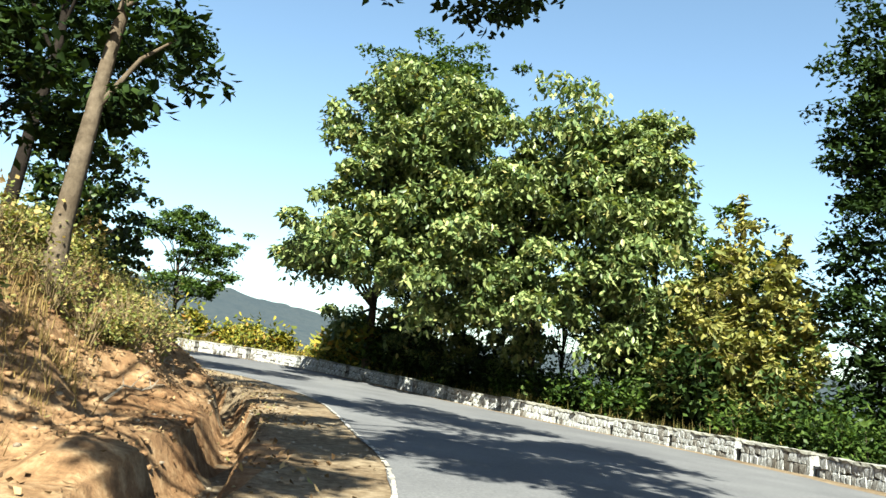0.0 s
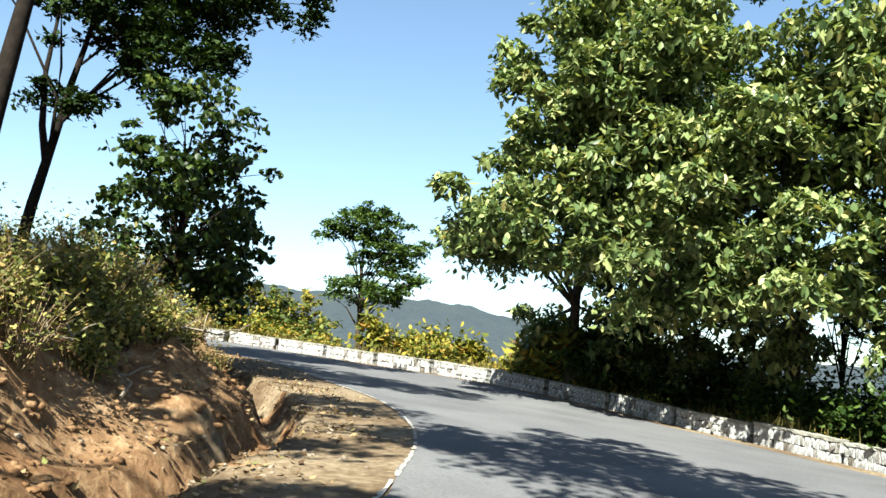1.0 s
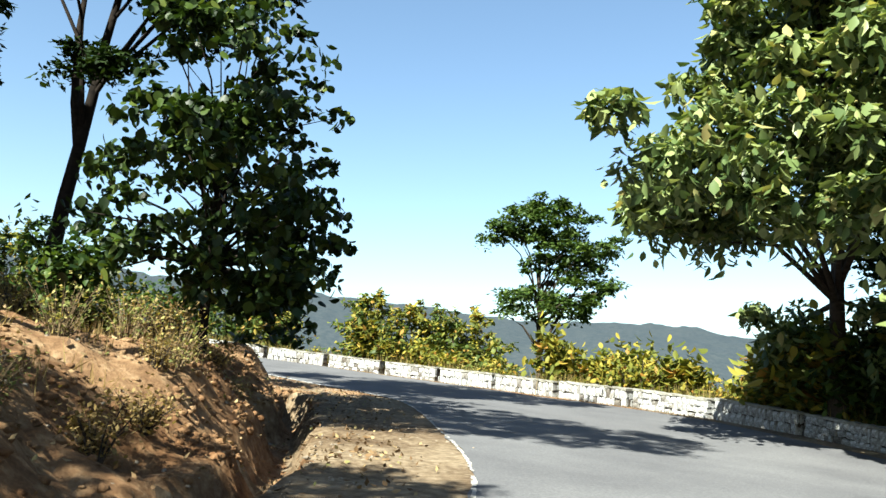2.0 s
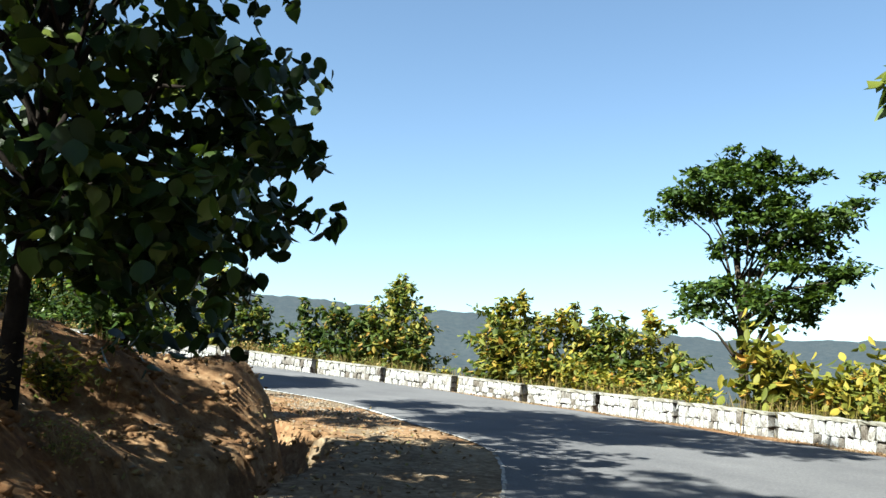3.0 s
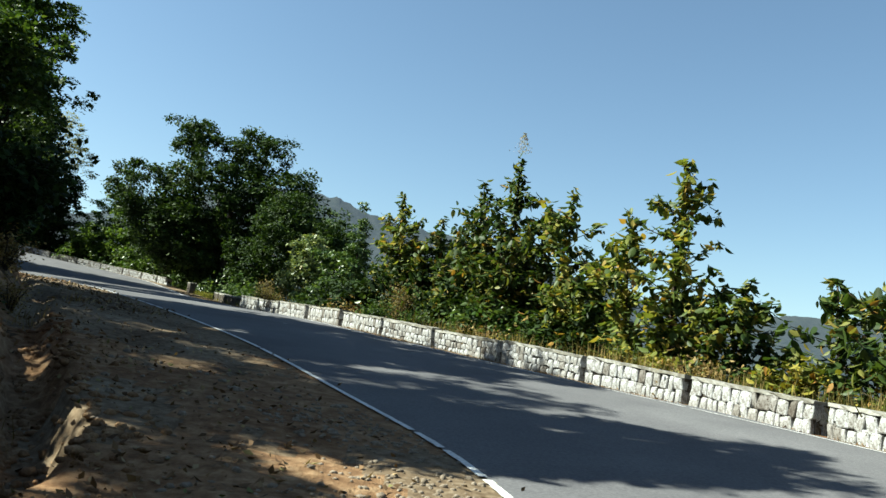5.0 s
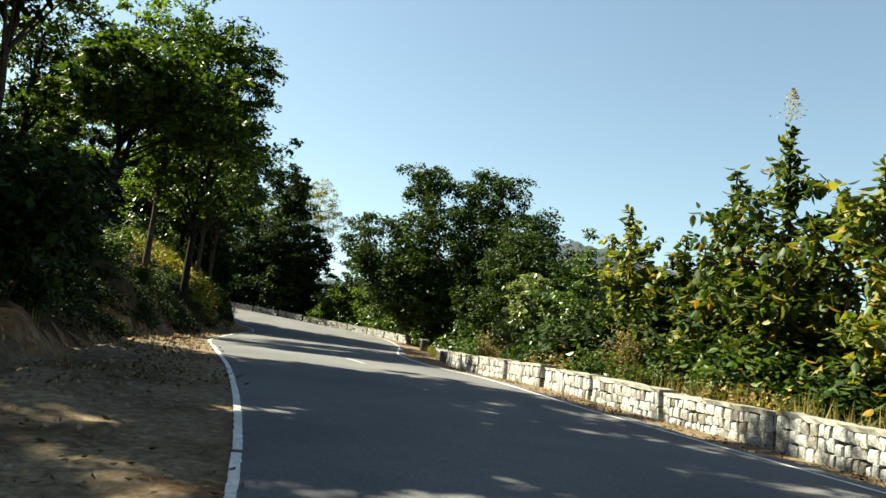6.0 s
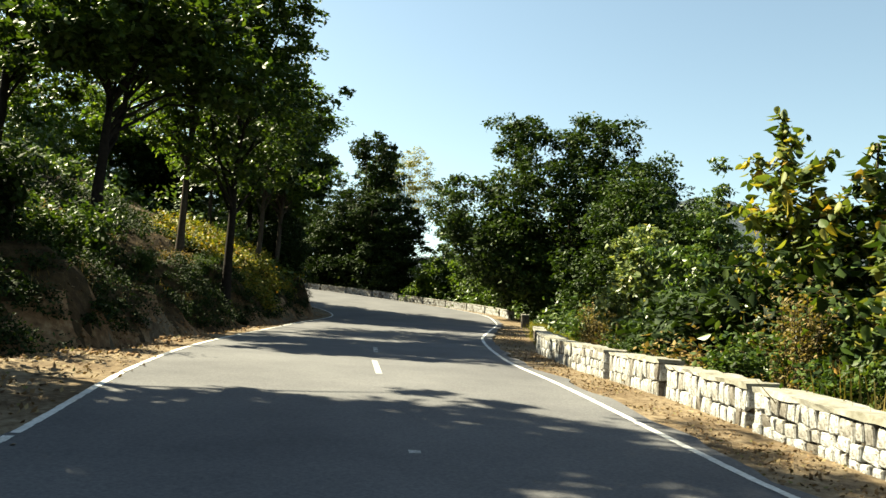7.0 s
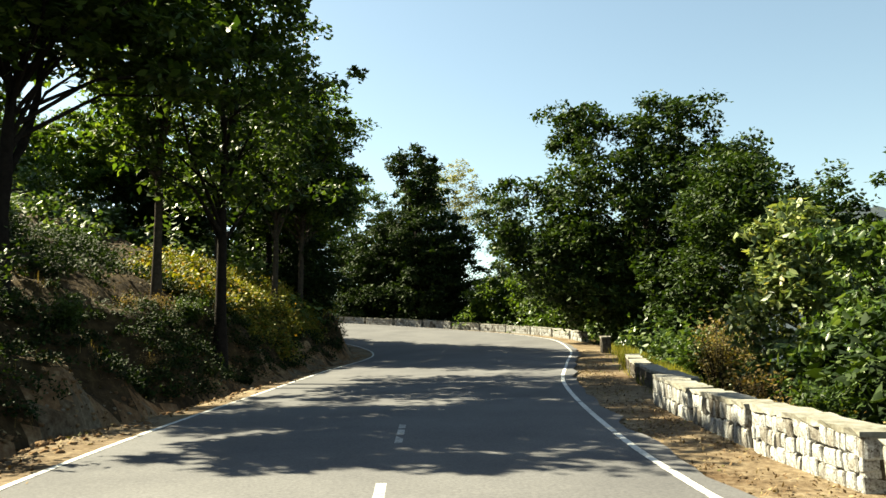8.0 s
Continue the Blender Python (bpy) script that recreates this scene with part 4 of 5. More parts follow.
for k, (x, y, z, w) in enumerate([(-106.0, -14.5, 24.0, 4.2), (-104.5, -20.5, 22.0, 3.8), (-110.5, -9.0, 25.0, 3.6), (-78.3, 0.6, 18.0, 2.8), (-74.8, 2.6, 21.0, 3.0), (-82.2, -8.0, 20.0, 3.2), (-80.6, -4.0, 17.0, 2.6), (-83.2, -14.0, 21.0, 3.2)]):
    placed("forest_tree", x, y, 180 + k, [(x, y, z - 2.2, w * 0.8, w * 0.8, 2.4), (x, y, z - 5.6, w, w, 2.8), (x + 0.6, y + 0.5, z - 8.0, w * 0.8, w * 0.8, 1.4)], LEAF_SHADED if k % 2 else LEAF_GREEN, "dark forest tree beside the bend of the road", r0=0.2, clumps=150, leaves=85, size=0.29, clump_r=0.85, limbs=26, bark=BARK_SHADED, group="forest trees")


def forest_tree(name, seed, h, r, mat, label):
    lobes = [(0, 0, h * 0.62, r, r, h * 0.26), (r * 0.3, -r * 0.2, h * 0.82, r * 0.7, r * 0.7, h * 0.16), (-r * 0.5, r * 0.3, h * 0.5, r * 0.7, r * 0.7, h * 0.13), (r * 0.5, r * 0.4, h * 0.45, r * 0.6, r * 0.6, h * 0.1)]
    return tree(name, (0, 0, 0), seed, h, lobes, mat, label, r0=0.2, clumps=190, leaves=85, size=0.29, clump_r=0.85, group="forest trees", lean=(0.3, 0.2), limbs=34)


def low_tree(seed, h, r, mat, label):
    lobes = [(0, 0, h * 0.6, r, r, h * 0.36), (r * 0.4, r * 0.2, h * 0.3, r, r, h * 0.25), (-r * 0.5, -r * 0.2, h * 0.32, r * 0.9, r * 0.9, h * 0.25)]
    return tree("understorey_tree", (0, 0, 0), seed, h, lobes, mat, label, r0=0.1, clumps=130, leaves=90, size=0.26, clump_r=0.75, group="understorey trees", limbs=10)


placed("forest_tree", -59.9, 13.8, 170, [(-60.0, 14.0, 14.6, 4.5, 4.3, 2.8), (-59.4, 14, 17.6, 3.7, 3.7, 2.4), (-60.6, 13.5, 11.6, 3.2, 3.0, 1.4), (-60.4, 14.2, 17.6, 3.4, 3.0, 2.2)], LEAF_GREEN, "tall green forest tree on top of the cut bank", r0=0.21, clumps=235, leaves=75, size=0.27, clump_r=0.85, limbs=30, bark=BARK_SHADED, group="forest trees")
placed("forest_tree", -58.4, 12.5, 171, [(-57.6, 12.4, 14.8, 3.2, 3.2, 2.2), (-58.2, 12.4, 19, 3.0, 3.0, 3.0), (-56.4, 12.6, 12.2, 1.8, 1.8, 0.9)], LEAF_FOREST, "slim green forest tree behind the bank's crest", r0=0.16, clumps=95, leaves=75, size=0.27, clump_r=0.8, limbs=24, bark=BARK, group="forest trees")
placed("forest_tree", -51.2, 15.8, 172, [(-51.8, 16.6, 14.2, 4.0, 2.9, 1.8), (-50, 17.2, 13.0, 2.6, 2.0, 1.3), (-54.0, 16.8, 13.2, 2.6, 2.0, 1.3), (-52.5, 15.4, 15.2, 2.6, 2.2, 1.2), (-48.6, 16.4, 12.6, 1.6, 1.5, 0.9)], LEAF_GREEN, "dark forked forest tree shading the road", r0=0.22, clumps=170, leaves=85, size=0.31, clump_r=0.78, limbs=26, forks=2, bark=BARK_SHADED, group="forest trees")
placed("forest_tree", -50.4, 11.8, 173, [(-51.8, 11.4, 16.2, 2.6, 2.6, 2.4), (-52.6, 11.2, 13.4, 1.8, 1.8, 1.2), (-50.6, 12.0, 13.2, 1.5, 1.5, 0.9)], LEAF_GREEN, "forest tree up the slope, trunk darkened for shade", r0=0.2, clumps=110, leaves=75, size=0.26, clump_r=0.75, limbs=24, bark=BARK_SHADED, group="forest trees")


KINDS = [forest_tree("forest_tree", 70, 16, 3.8, LEAF_SHADED, "tall dark forest tree on the hillside"), forest_tree("forest_tree", 71, 14, 3.4, LEAF_FOREST, "green forest tree on the hillside"), forest_tree("forest_tree", 72, 18, 4.2, LEAF_SHADED, "tall forest tree with dense dark crown"), low_tree(73, 6.5, 2.3, LEAF_FOREST, "bushy green understorey tree in the wood"), low_tree(74, 6, 2.2, LEAF_SHADED, "bushy dark understorey tree in the wood")]
spots = [(-68.6, 8.4, 0, 0.8), (-71.8, 7.2, 1, 0.85), (-69.5, 4.0, 1, 0.7), (-77, 3.4, 0, 0.8), (-81, -0.6, 1, 0.85), (-87, -5, 1, 0.9), (-95, -10.5, 0, 0.75), (-101, -14.5, 1, 0.75), (-112.5, -9.5, 0, 1.0), (-115, -14, 0, 1.05), (-118, -24, 1, 1.0), (-112, 3.5, 1, 0.75), (-106, 9.5, 1, 0.7),
         (-121, -4, 2, 1.0), (-98, 13.5, 0, 0.7), (-91, 19, 1, 0.75), (-90, -19, 2, 0.85), (-100, -24, 0, 0.9), (-127, -16, 1, 1.1), (-124, 6, 0, 0.9), (-116, 12, 2, 0.9), (-104, 20, 1, 0.8), (-130, -4, 0, 1.1), (-41, 3, 1, 0.8), (-54, -3, 1, 0.75), (-66, -16, 1, 0.8), (-78, -14, 0, 0.8), (-43, -5, 1, 0.85), (-84.5, 0.4, 1, 0.8), (-92, -5.2, 1, 0.8), (-99, -11, 0, 0.8), (-119, -19, 2, 1.0), (-124, -24, 0, 1.1)]
ru = random.Random(8)
for x0, x1, y0, y1, n in ((-80, -44, -26, -14, 8), (-54, -40, -4, 6, 5), (-128, -108, -26, 2, 14), (-114, -100, 8, 20, 9), (-82, -68, -12, 0, 4)):
    for _ in range(n):
        spots.append((ru.uniform(x0, x1), ru.uniform(y0, y1), ru.choice((3, 3, 4)), ru.uniform(0.7, 1.3)))
spots += [(-106, -14, 4, 1.3), (-104, -19, 3, 1.2), (-108, -2, 4, 1.3), (-106, 5, 3, 1.2), (-103, 10, 4, 1.2), (-99, 16, 3, 1.1), (-94, 20, 4, 1.1), (-105, -9, 2, 0.8), (-110, -16, 0, 1.0), (-107, 8, 2, 0.8), (-101.5, 14, 1, 0.8), (-101.6, -0.5, 4, 1.0), (-100.4, 3.4, 3, 0.9), (-102, -10.5, 4, 1.1), (-73, 6.5, 4, 0.6), (-77.5, 3.2, 4, 0.7), (-83, -0.5, 3, 0.8), (-89, -4.6, 4, 0.8), (-96, -11.5, 3, 0.9), (-103, -17.5, 4, 0.9), (-117, -11, 3, 1.1), (-115, -4, 4, 1.2), (-111, 2.2, 3, 1.1), (-121, -18, 4, 1.2), (-105, 7, 4, 1.0), (-99, 11, 3, 0.9)]
r = random.Random(3)
first = {}
for x, y, k, sc in spots:
    d_in, d_out = nearest(np.array([(x, y)]), INNER)[0][0], nearest(np.array([(x, y)]), OUTER)[0][0]
    if d_in < 1.5 and d_out > -2.0:
        continue
    m = pose(*foot(x, y), rz=r.uniform(0, 360)) @ Matrix.Scale(sc * r.uniform(0.94, 1.06), 4)
    if k not in first:
        first[k] = KINDS[k]
        KINDS[k].matrix_basis = m
    else:
        copy_thing(KINDS[k], m @ Matrix.Diagonal((1 / KINDS[k].scale.x, 1 / KINDS[k].scale.x, 1 / KINDS[k].scale.x, 1)))


# ---- shrubs ----
def shrub(seed, w, h, mat, label, leaves=900, size=0.2, shape="small", stems=7, bark=None, thick=1.0):
    """A shrub with bare stems at its foot and leaves towards the tips."""
    rng = np.random.default_rng(seed)
    root = tagged(new("shrub"), label, "shrub", "roadside shrubs")
    verts, faces, pts = [], [], []
    for _ in range(stems):
        wdir, rr, hh = rng.uniform(0, 6.28), w * rng.uniform(0.2, 0.95), h * rng.uniform(0.55, 1.0)
        tip = Vector((math.cos(wdir) * rr, math.sin(wdir) * rr, hh))
        b = Vector((math.cos(wdir) * 0.08, math.sin(wdir) * 0.08, -0.1))
        m_ = b.lerp(tip, 0.5) + Vector((0, 0, 0.12 * h))
        tube(verts, faces, [b, b.lerp(m_, 0.6), m_, m_.lerp(tip, 0.6), tip], [0.03 * thick, 0.025 * thick, 0.018 * thick, 0.012 * thick, 0.005 * thick], 4)
        n = leaves // stems
        k = rng.uniform(0.12, 1.05, n) ** 0.7
        c = np.array([tuple(b.lerp(m_, t * 2) if t < 0.5 else m_.lerp(tip, t * 2 - 1)) for t in k])
        pts.append(c + rng.normal(0, 0.16 * w + 0.06, (n, 3)) * (0.5 + 0.6 * k)[:, None])
    pts = np.concatenate(pts)
    pts = pts[pts[:, 2] > 0.02]
    smooth(part("woody_base", (verts, faces), bark or BARK, root))
    leaf_mesh("foliage", pts, mat, root, rng, size, 0.3, shape)
    return root


SHRUBS = {"green": shrub(201, 1.1, 1.9, LEAF_GREEN, "dense green roadside shrub", 1700, 0.2, stems=12), "dark": shrub(202, 1.2, 2.4, LEAF_SHADED, "dark green undergrowth shrub", 1900, 0.24, stems=12),
          "yellow": shrub(203, 0.9, 1.7, LEAF_YELLOW, "yellow-green leafy roadside shrub", 900, 0.24, "large", 10), "dry": shrub(204, 0.8, 1.0, GRASS_DRY, "dry brown twiggy shrub", 700, 0.12, stems=18),
          "low": shrub(205, 0.7, 0.8, LEAF_YELLOW, "low yellow-green shrub with small leaves", 800, 0.13, stems=12)}
SHRUBS["bright"] = shrub(207, 1.1, 1.9, LEAF_MID, "bright green leafy shrub behind the parapet", 1500, 0.2, "oval", 12)
SHRUBS["weed"] = shrub(206, 0.7, 0.8, LEAF_WEED, "straw-green weed clump on the bank", 700, 0.13, stems=14)
STRAW = ground_material("dry straw-coloured stems", [(0.3, (0.1, 0.07, 0.04)), (0.7, (0.3, 0.23, 0.14))], [(0.3, (0.7, 0.66, 0.6)), (0.7, (1, 1, 1))], 6.0, 1.0)
SHRUBS["twig"] = shrub(209, 0.8, 1.0, LEAF_WEED, "dry twiggy shrub with bare straw-coloured stems", 420, 0.09, stems=52, bark=STRAW, thick=0.36)
LEAF_BROWN = leaf_material("olive-brown drying leaves", [(0.0, (0.05, 0.042, 0.016)), (0.5, (0.13, 0.1, 0.036)), (0.9, (0.22, 0.155, 0.06)), (1.0, (0.2, 0.2, 0.06))], 0.35, 0.6)
SHRUBS["straw"] = shrub(208, 1.0, 2.9, LEAF_BROWN, "tall straw-brown thorny shrub in the grass", 2400, 0.12, stems=30)
used = set()


def put(kind, x, y, sc=1.0, dz=0.0):
    s_ = SHRUBS[kind]
    m = pose(x, y, ground_z(x, y) - 0.05 + dz, rz=r.uniform(0, 360)) @ Matrix.Diagonal((sc, sc, sc * r.uniform(0.85, 1.2), 1))
    if kind not in used:
        used.add(kind)
        s_.matrix_basis = m
        return s_
    return copy_thing(s_, m @ Matrix.Diagonal((1 / s_.scale.x, 1 / s_.scale.y, 1 / s_.scale.z, 1)))


def behind(st, out):
    """A place by station, some metres outside the parapet's foot."""
    i = st * 12
    p = np.array([np.interp(i, np.arange(len(OUTER)), OUTER[:, c]) for c in range(2)])
    n = np.array([np.interp(i, np.arange(len(OUTER)), -unit[:, c]) for c in range(2)])
    return p + n * out


def inside(st, out):
    i = st * 12
    p = np.array([np.interp(i, np.arange(len(INNER)), INNER[:, c]) for c in range(2)])
    n = np.array([np.interp(i, np.arange(len(INNER)), unit[:, c]) for c in range(2)])
    return p + n * out


for st0, st1, n, kinds, o0, o1, lo, hi in [
        (4.6, 7.9, 40, ("dark", "green", "green"), 1.4, 5, 0.8, 1.5), (5.5, 7.4, 8, ("low",), 0.9, 1.4, 0.6, 0.9), (7.7, 9.3, 30, ("yellow", "yellow", "low"), 1.1, 3.2, 1.1, 1.8),
        (9.3, 12.2, 44, ("yellow", "low", "low", "weed"), 0.9, 3.0, 0.5, 1.0), (12.2, 13.6, 9, ("green", "dry", "yellow"), 1.0, 3.0, 0.5, 0.9), (13.4, 15.2, 14, ("low", "dry", "green"), 0.9, 1.6, 0.4, 0.7), (15.2, 16.4, 9, ("weed", "green", "dry"), 0.9, 2.0, 0.3, 0.5), (13.6, 16.3, 26, ("green", "dark", "bright"), 2.2, 4.5, 0.8, 1.3),
        (16.2, 18.6, 24, ("green", "bright", "dark", "bright"), 3.0, 6.0, 0.7, 1.3)]:
    for k in range(n):
        st = st0 + (st1 - st0) * (k + r.uniform(-0.4, 0.4)) / n
        put(r.choice(kinds), *behind(st, r.uniform(o0, o1)), r.uniform(lo, hi))
for st0, st1, n, kinds, o0, o1, lo, hi in [
        (2.4, 4.85, 40, ("weed", "weed", "dry", "twig"), 4.5, 6.4, 0.5, 0.9), (3.8, 5.2, 30, ("twig", "twig", "weed"), 3.2, 4.8, 0.45, 0.85), (5.6, 7.2, 10, ("twig", "dry"), 3.2, 5.0, 0.4, 0.7), (3.0, 4.7, 8, ("weed", "green", "weed"), 5.0, 6.8, 0.5, 0.8), (6.9, 8.2, 9, ("dry", "low", "green"), 5.0, 8.5, 0.5, 0.9), (8, 11.6, 5, ("dry", "low"), 7, 12, 0.5, 1.0),
(13.2, 16.6, 26, ("dark", "green", "dry"), 3.4, 6, 0.5, 0.95), (16.6, 19.5, 12, ("dry", "green", "dry"), 2.2, 4, 0.3, 0.5), (11.2, 12.3, 7, ("dark", "dark", "green"), 4.6, 5.4, 0.2, 0.28), (4.8, 5.35, 14, ("weed", "dry", "weed"), 3.2, 4.6, 0.35, 0.6)]:
    for k in range(n):
        st = st0 + (st1 - st0) * (k + r.uniform(-0.4, 0.4)) / n
        put(r.choice(kinds), *inside(st, r.uniform(o0, o1)), r.uniform(lo, hi))


for st, out, sc in ((15.3, 1.2, 1.1), (13.9, 1.1, 1.0), (12.6, 1.0, 1.0), (16.4, 1.6, 0.9)):
    put("dry", *behind(st, out), sc)


put("straw", -65.0, 28.5, 0.95)
put("straw", -63.9, 28.3, 0.7)
put("straw", *behind(15.0, 2.2), 0.7)


# ---- undergrowth too dense to count ----
def undergrowth(name, groups, mat, label, seed, leaves=200, size=0.24):
    """Low thicket: domes of leaves on the ground. groups: (place function, stations, distances, number, radius, height)."""
    rng = np.random.default_rng(seed)
    pts = []
    for fn, (st0, st1), (o0, o1), n, rad, hgt in groups:
        c = np.array([fn(a_, b_) for a_, b_ in zip(rng.uniform(st0, st1, n), rng.uniform(o0, o1, n))])
        c = np.c_[c, land(c)]
        sc = rng.uniform(0.5, 1.3, (n, 1))
        way = rng.normal(size=(n, leaves, 3))
        way /= np.linalg.norm(way, axis=2)[:, :, None]
        way[:, :, 2] = np.abs(way[:, :, 2])
        way *= rng.uniform(0.5, 1.0, (n, leaves, 1)) * sc[:, None]
        pts.append((c[:, None] + way * np.array([rad, rad, hgt])).reshape(-1, 3))
    tagged(leaf_mesh(name, np.concatenate(pts), mat, None, rng, size, 0.3), label, "undergrowth", kind="stuff")


# The near-black leaves also stand in for shade on the bank.
undergrowth("bank_undergrowth", [(inside, (14.4, 15.6), (3.0, 4.6), 40, 0.6, 0.6), (inside, (15.2, 16.8), (2.0, 4.8), 170, 0.45, 0.4), (inside, (16.8, 19.2), (1.5, 3.8), 240, 0.42, 0.42), (inside, (14.6, 17.3), (5, 13), 90, 0.8, 0.75)], LEAF_SHADED, "bushes overhanging the cut bank, darkened for shade", 301, 150, 0.095)
undergrowth("slope_thicket", [(lambda x, y: np.array((x, y)), (-61.5, -55.5), (5.0, 11.5), 70, 0.75, 0.8), (inside, (15.2, 17.2), (4.6, 11), 120, 0.8, 0.9)], LEAF_SHADED, "thicket under the trees on the slope, darkened for shade", 306, 150, 0.14)
undergrowth("hill_undergrowth", [(inside, (14, 22.5), (18, 44), 260, 1.8, 2.4), (inside, (15, 19.5), (10, 19), 130, 1.1, 1.2), (inside, (18.3, 22.6), (2.5, 10), 110, 1.5, 2.2)], LEAF_MID, "dense green thicket on the wooded hillside", 302, 190, 0.3)
undergrowth("valley_undergrowth", [(behind, (18.0, 22.6), (1.5, 9), 150, 1.6, 2.6), (behind, (18.5, 22.6), (6, 22), 120, 2.4, 5), (behind, (20.6, 22.9), (3, 16), 170, 2.3, 6)], LEAF_MID, "dense green thicket behind the far parapet", 303, 220, 0.3)
undergrowth("slope_undergrowth", [(lambda x, y: np.array((x, y)), (-66.2, -60.6), (7.2, 11.8), 150, 0.6, 0.95), (inside, (17.9, 19.0), (2.4, 6.0), 230, 0.7, 0.9)], LEAF_YELLOW, "sunlit yellow-green bushes on the hillside", 305, 130, 0.17)
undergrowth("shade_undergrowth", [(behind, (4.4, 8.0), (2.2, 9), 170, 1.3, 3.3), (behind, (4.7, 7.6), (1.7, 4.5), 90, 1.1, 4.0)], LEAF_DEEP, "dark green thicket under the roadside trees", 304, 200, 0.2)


# ---- grass and loose stones ----
def grass(name, places, mat, label, size, seed):
    rng = np.random.default_rng(seed)
    p = np.array(places)
    p = np.c_[p, land(p)]
    leaf_mesh(name, p, mat, None, rng, size, shape="blade")
    tagged(bpy.data.objects[name], label, "grass", kind="stuff")


def tufts(fn, st0, st1, o0, o1, n, per, spread, seed):
    rng = np.random.default_rng(seed)
    c = np.array([fn(st, o) for st, o in zip(rng.uniform(st0, st1, n), rng.uniform(o0, o1, n))])
    return (c[:, None] + rng.normal(0, spread, (n, per, 2))).reshape(-1, 2)


grass("dry_grass", np.concatenate([tufts(inside, 2.5, 4.9, 3.6, 7, 330, 30, 0.14, 1), tufts(inside, 4.9, 7.5, 4.0, 9, 70, 24, 0.13, 21), tufts(inside, 6.5, 12, 4.2, 9, 60, 20, 0.12, 2), tufts(inside, 13, 19, 2, 6, 120, 20, 0.16, 3)]), GRASS_DRY, "dry yellow-brown grass tufts on the bank", 0.24, 4)
grass("roadside_grass", np.concatenate([tufts(behind, 8, 13, 0.7, 3.5, 230, 60, 0.28, 5), tufts(behind, 13, 14.6, 0.7, 2.0, 30, 50, 0.26, 6), tufts(behind, 5, 8, 0.7, 1.8, 50, 40, 0.25, 7)]), GRASS_STRAW, "straw-coloured grass growing behind the parapet", 0.82, 8)
grass("verge_grass", tufts(behind, 14.4, 19.3, 0.7, 3.0, 560, 36, 0.22, 41), GRASS_GREEN, "green grass strip behind the broken parapet", 0.32, 42)
grass("hill_grass", np.concatenate([tufts(inside, 18.1, 19.0, 2.6, 6, 150, 34, 0.3, 9), tufts(inside, 17.8, 18.9, 3.5, 6, 30, 30, 0.3, 19)]), GRASS_GREEN, "sunlit yellow-green grass on the hillside", 0.8, 10)


def scatter_stones(name, spots_, lo, hi, label, seed, mat=GRAVEL):
    """Loose stones in one mesh: small squashed lumps of eight corners."""
    rng = np.random.default_rng(seed)
    p = np.array(spots_)
    z = land(p)
    g = (1 + 5 ** 0.5) / 2
    ico = np.array([(-1, g, 0), (1, g, 0), (-1, -g, 0), (1, -g, 0), (0, -1, g), (0, 1, g), (0, -1, -g), (0, 1, -g), (g, 0, -1), (g, 0, 1), (-g, 0, -1), (-g, 0, 1)], float) / 1.9
    tri = np.array([(0, 11, 5), (0, 5, 1), (0, 1, 7), (0, 7, 10), (0, 10, 11), (1, 5, 9), (5, 11, 4), (11, 10, 2), (10, 7, 6), (7, 1, 8), (3, 9, 4), (3, 4, 2), (3, 2, 6), (3, 6, 8), (3, 8, 9), (4, 9, 5), (2, 4, 11), (6, 2, 10), (8, 6, 7), (9, 8, 1)])
    n = len(p)
    sz = rng.uniform(lo, hi, n) * rng.uniform(0.6, 1, n)
    v = ico[None] * rng.uniform(0.75, 1.2, (n, 12, 1)) * sz[:, None, None] * rng.uniform((0.7, 0.7, 0.45), (1.3, 1.0, 0.8), (n, 3))[:, None]
    w = rng.uniform(0, 6.28, n)
    v = np.stack([v[..., 0] * np.cos(w)[:, None] - v[..., 1] * np.sin(w)[:, None], v[..., 0] * np.sin(w)[:, None] + v[..., 1] * np.cos(w)[:, None], v[..., 2]], 2)
    v += np.c_[p, z + sz * 0.05][:, None]
    f = (tri[None] + (np.arange(n) * 12)[:, None, None]).reshape(-1, 3)
    tagged(smooth(part(name, (v.reshape(-1, 3), f), mat)), label, "stones", kind="stuff")


scatter_stones("gravel", np.concatenate([tufts(inside, 9.0, 11.6, 0.3, 1.6, 60, 22, 0.3, 11), tufts(inside, 3, 9, 0.4, 2.2, 60, 8, 0.3, 12)]), 0.015, 0.05, "loose pale gravel along the asphalt edge", 13)
scatter_stones("loose_stones", np.concatenate([tufts(inside, 8.5, 12.5, 0.6, 4, 60, 5, 0.5, 14), tufts(inside, 3, 8, 2.6, 6, 60, 5, 0.5, 15), tufts(inside, 13, 18, 0.5, 2, 50, 5, 0.5, 16)]), 0.02, 0.07, "loose stones and clods on the earth shoulder", 17)


scatter_stones("earth_clods", np.concatenate([tufts(inside, 3, 8.5, 2.6, 5.2, 300, 9, 0.25, 24), tufts(inside, 8.5, 13, 3.2, 7, 300, 9, 0.3, 25), tufts(inside, 15, 19, 0.5, 2.2, 160, 7, 0.25, 26)]), 0.02, 0.1, "crumbled reddish earth clods on the cut bank", 27, EARTH)


def fallen(name, places, label, size, seed):
    """Dry leaves lying flat on the ground."""
    rng = np.random.default_rng(seed)
    p = np.array(places)
    leaf_mesh(name, np.c_[p, land(p) + 0.02], DRY_LEAF, None, rng, size, 0.0)
    tagged(bpy.data.objects[name], label, "leaves", kind="stuff")


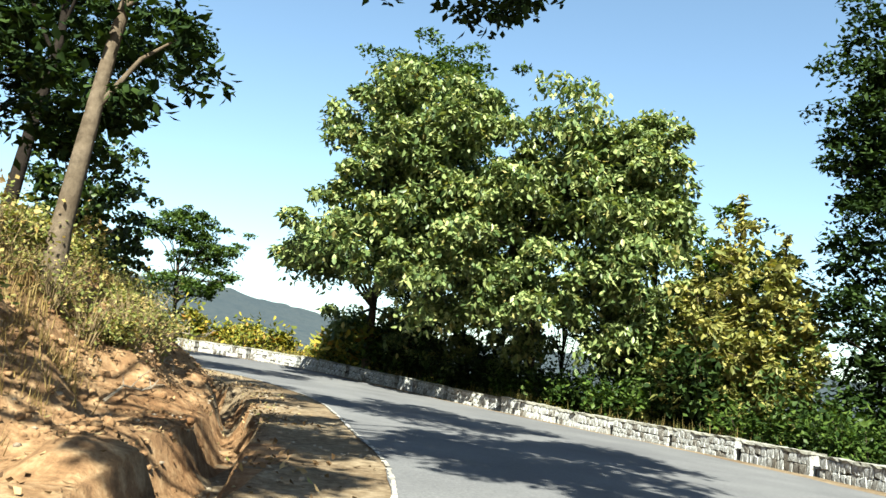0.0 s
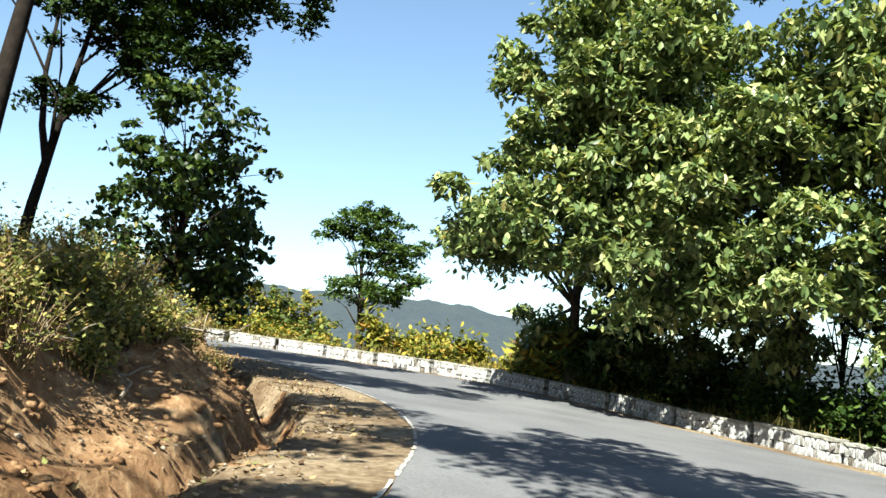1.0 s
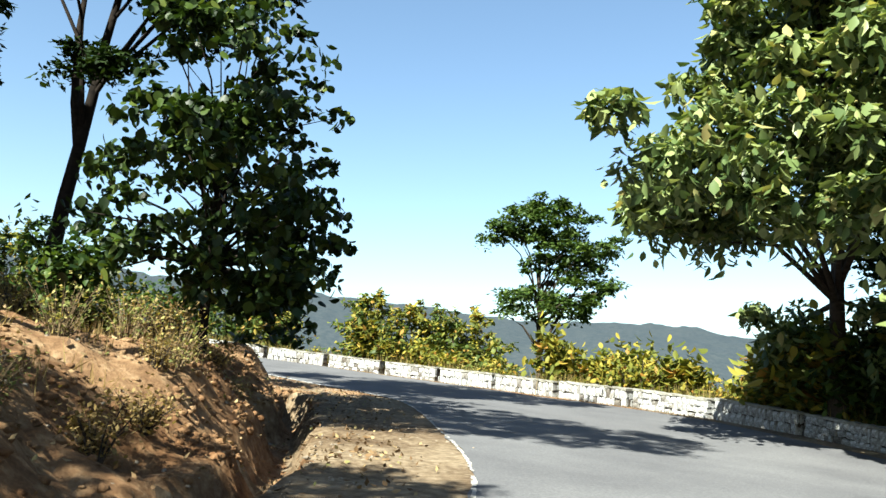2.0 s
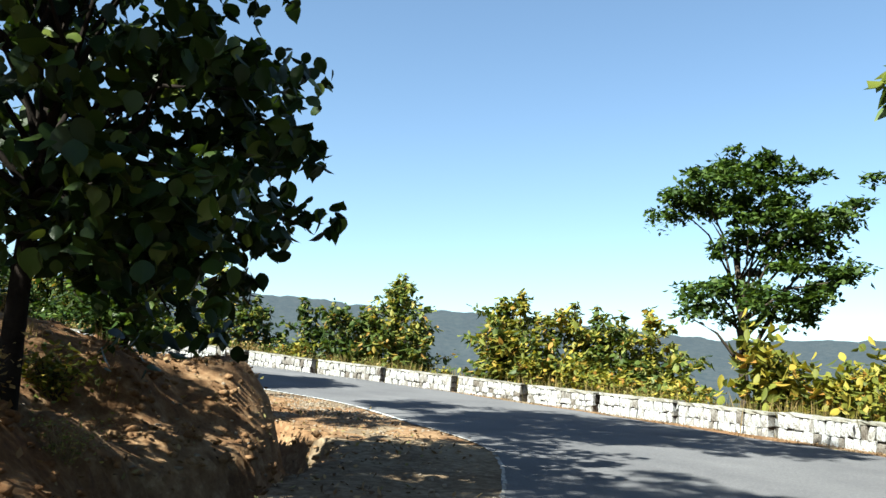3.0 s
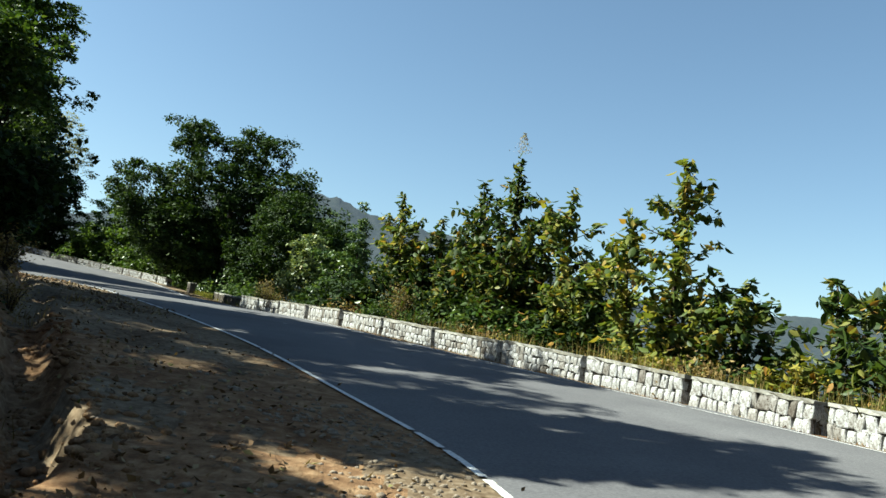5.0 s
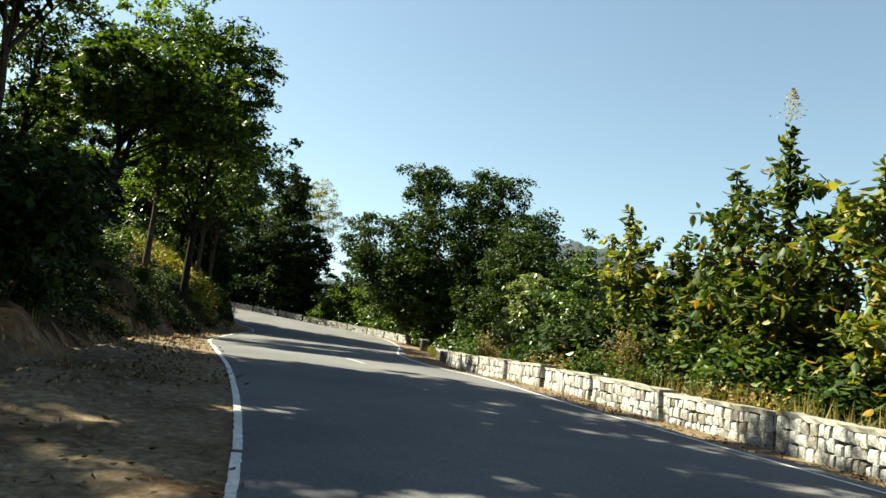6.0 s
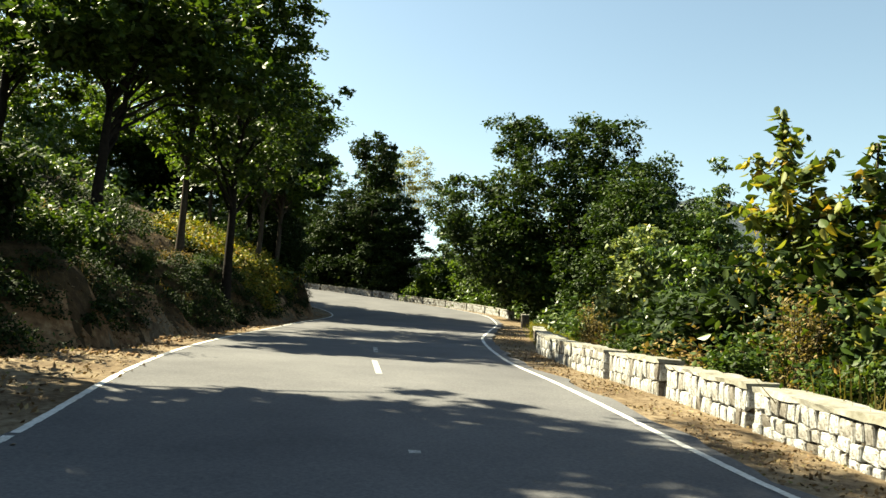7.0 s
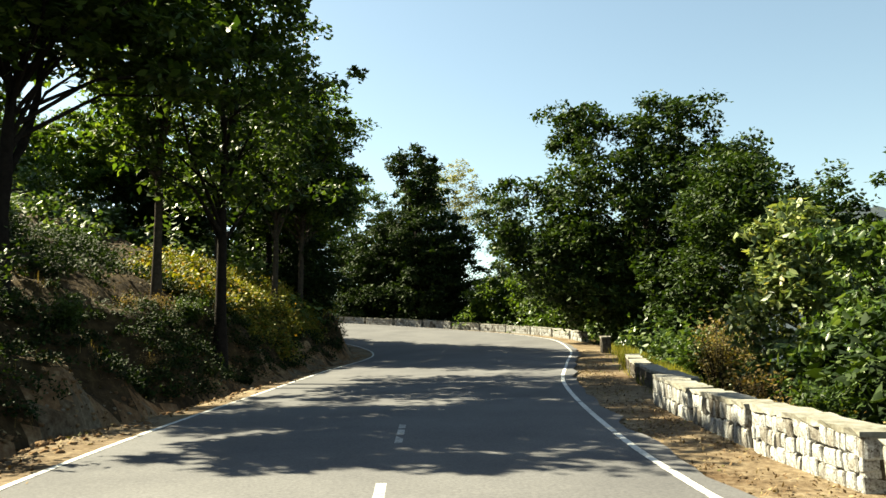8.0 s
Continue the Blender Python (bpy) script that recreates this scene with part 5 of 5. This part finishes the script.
DRY_LEAF = leaf_material("dry fallen leaves", [(0.0, (0.05, 0.028, 0.014)), (0.6, (0.14, 0.085, 0.04)), (0.9, (0.26, 0.19, 0.1)), (1.0, (0.1, 0.11, 0.03))], 0.1, 0.8)
fallen("fallen_leaves", np.concatenate([tufts(inside, 2.6, 8.5, 0.7, 6.5, 420, 16, 0.4, 31), tufts(inside, 8.5, 13.5, 0.6, 8, 330, 12, 0.5, 32), tufts(inside, 13.5, 18.5, 0.4, 2.6, 260, 14, 0.35, 33), tufts(inside, 16, 18.5, 2, 7, 160, 14, 0.4, 34)]), "dry brown fallen leaves on the earth", 0.085, 35)
fallen("verge_litter", np.concatenate([tufts(lambda st, o: behind(st, -o), 8, 19, 0.05, 1.1, 700, 14, 0.18, 36)]), "dry leaves and straw along the parapet's foot", 0.055, 37)


def dry_branch(x, y, ang, length, seed):
    """A dead forked branch lying on the bank."""
    rng = np.random.default_rng(seed)
    root = tagged(new("dead_branch"), "dry dead branch with bare twigs lying on the bank", "branch", "dead branches")
    root.matrix_basis = pose(x, y, ground_z(x, y) + 0.05, 0, -14, ang)
    verts, faces = [], []
    main = [Vector((length * k / 6, rng.normal() * 0.05, 0.1 * math.sin(k))) for k in range(7)]
    tube(verts, faces, main, [0.022 * (1 - k / 8) for k in range(7)], 5)
    part("limb", (verts, faces), GRAVEL, root)
    for k in range(2, 6):
        verts, faces = [], []
        w = Vector((0.5, rng.choice((-1, 1)) * rng.uniform(0.3, 0.6), rng.uniform(0.1, 0.5))) * length * 0.35
        tube(verts, faces, [main[k], main[k] + w * 0.5 + Vector((0, 0, 0.03)), main[k] + w], [0.012, 0.009, 0.003], 4)
        part("twig", (verts, faces), GRAVEL, root)


for k, (st, o, ang, ln) in enumerate([(4.6, 3.2, 120, 1.6), (4.9, 3.5, 60, 1.3), (4.3, 3.4, 100, 1.2), (5.4, 3.6, 140, 1.4), (3.6, 3.4, 80, 1.3)]):
    dry_branch(*inside(st, o), ang, ln, 400 + k)
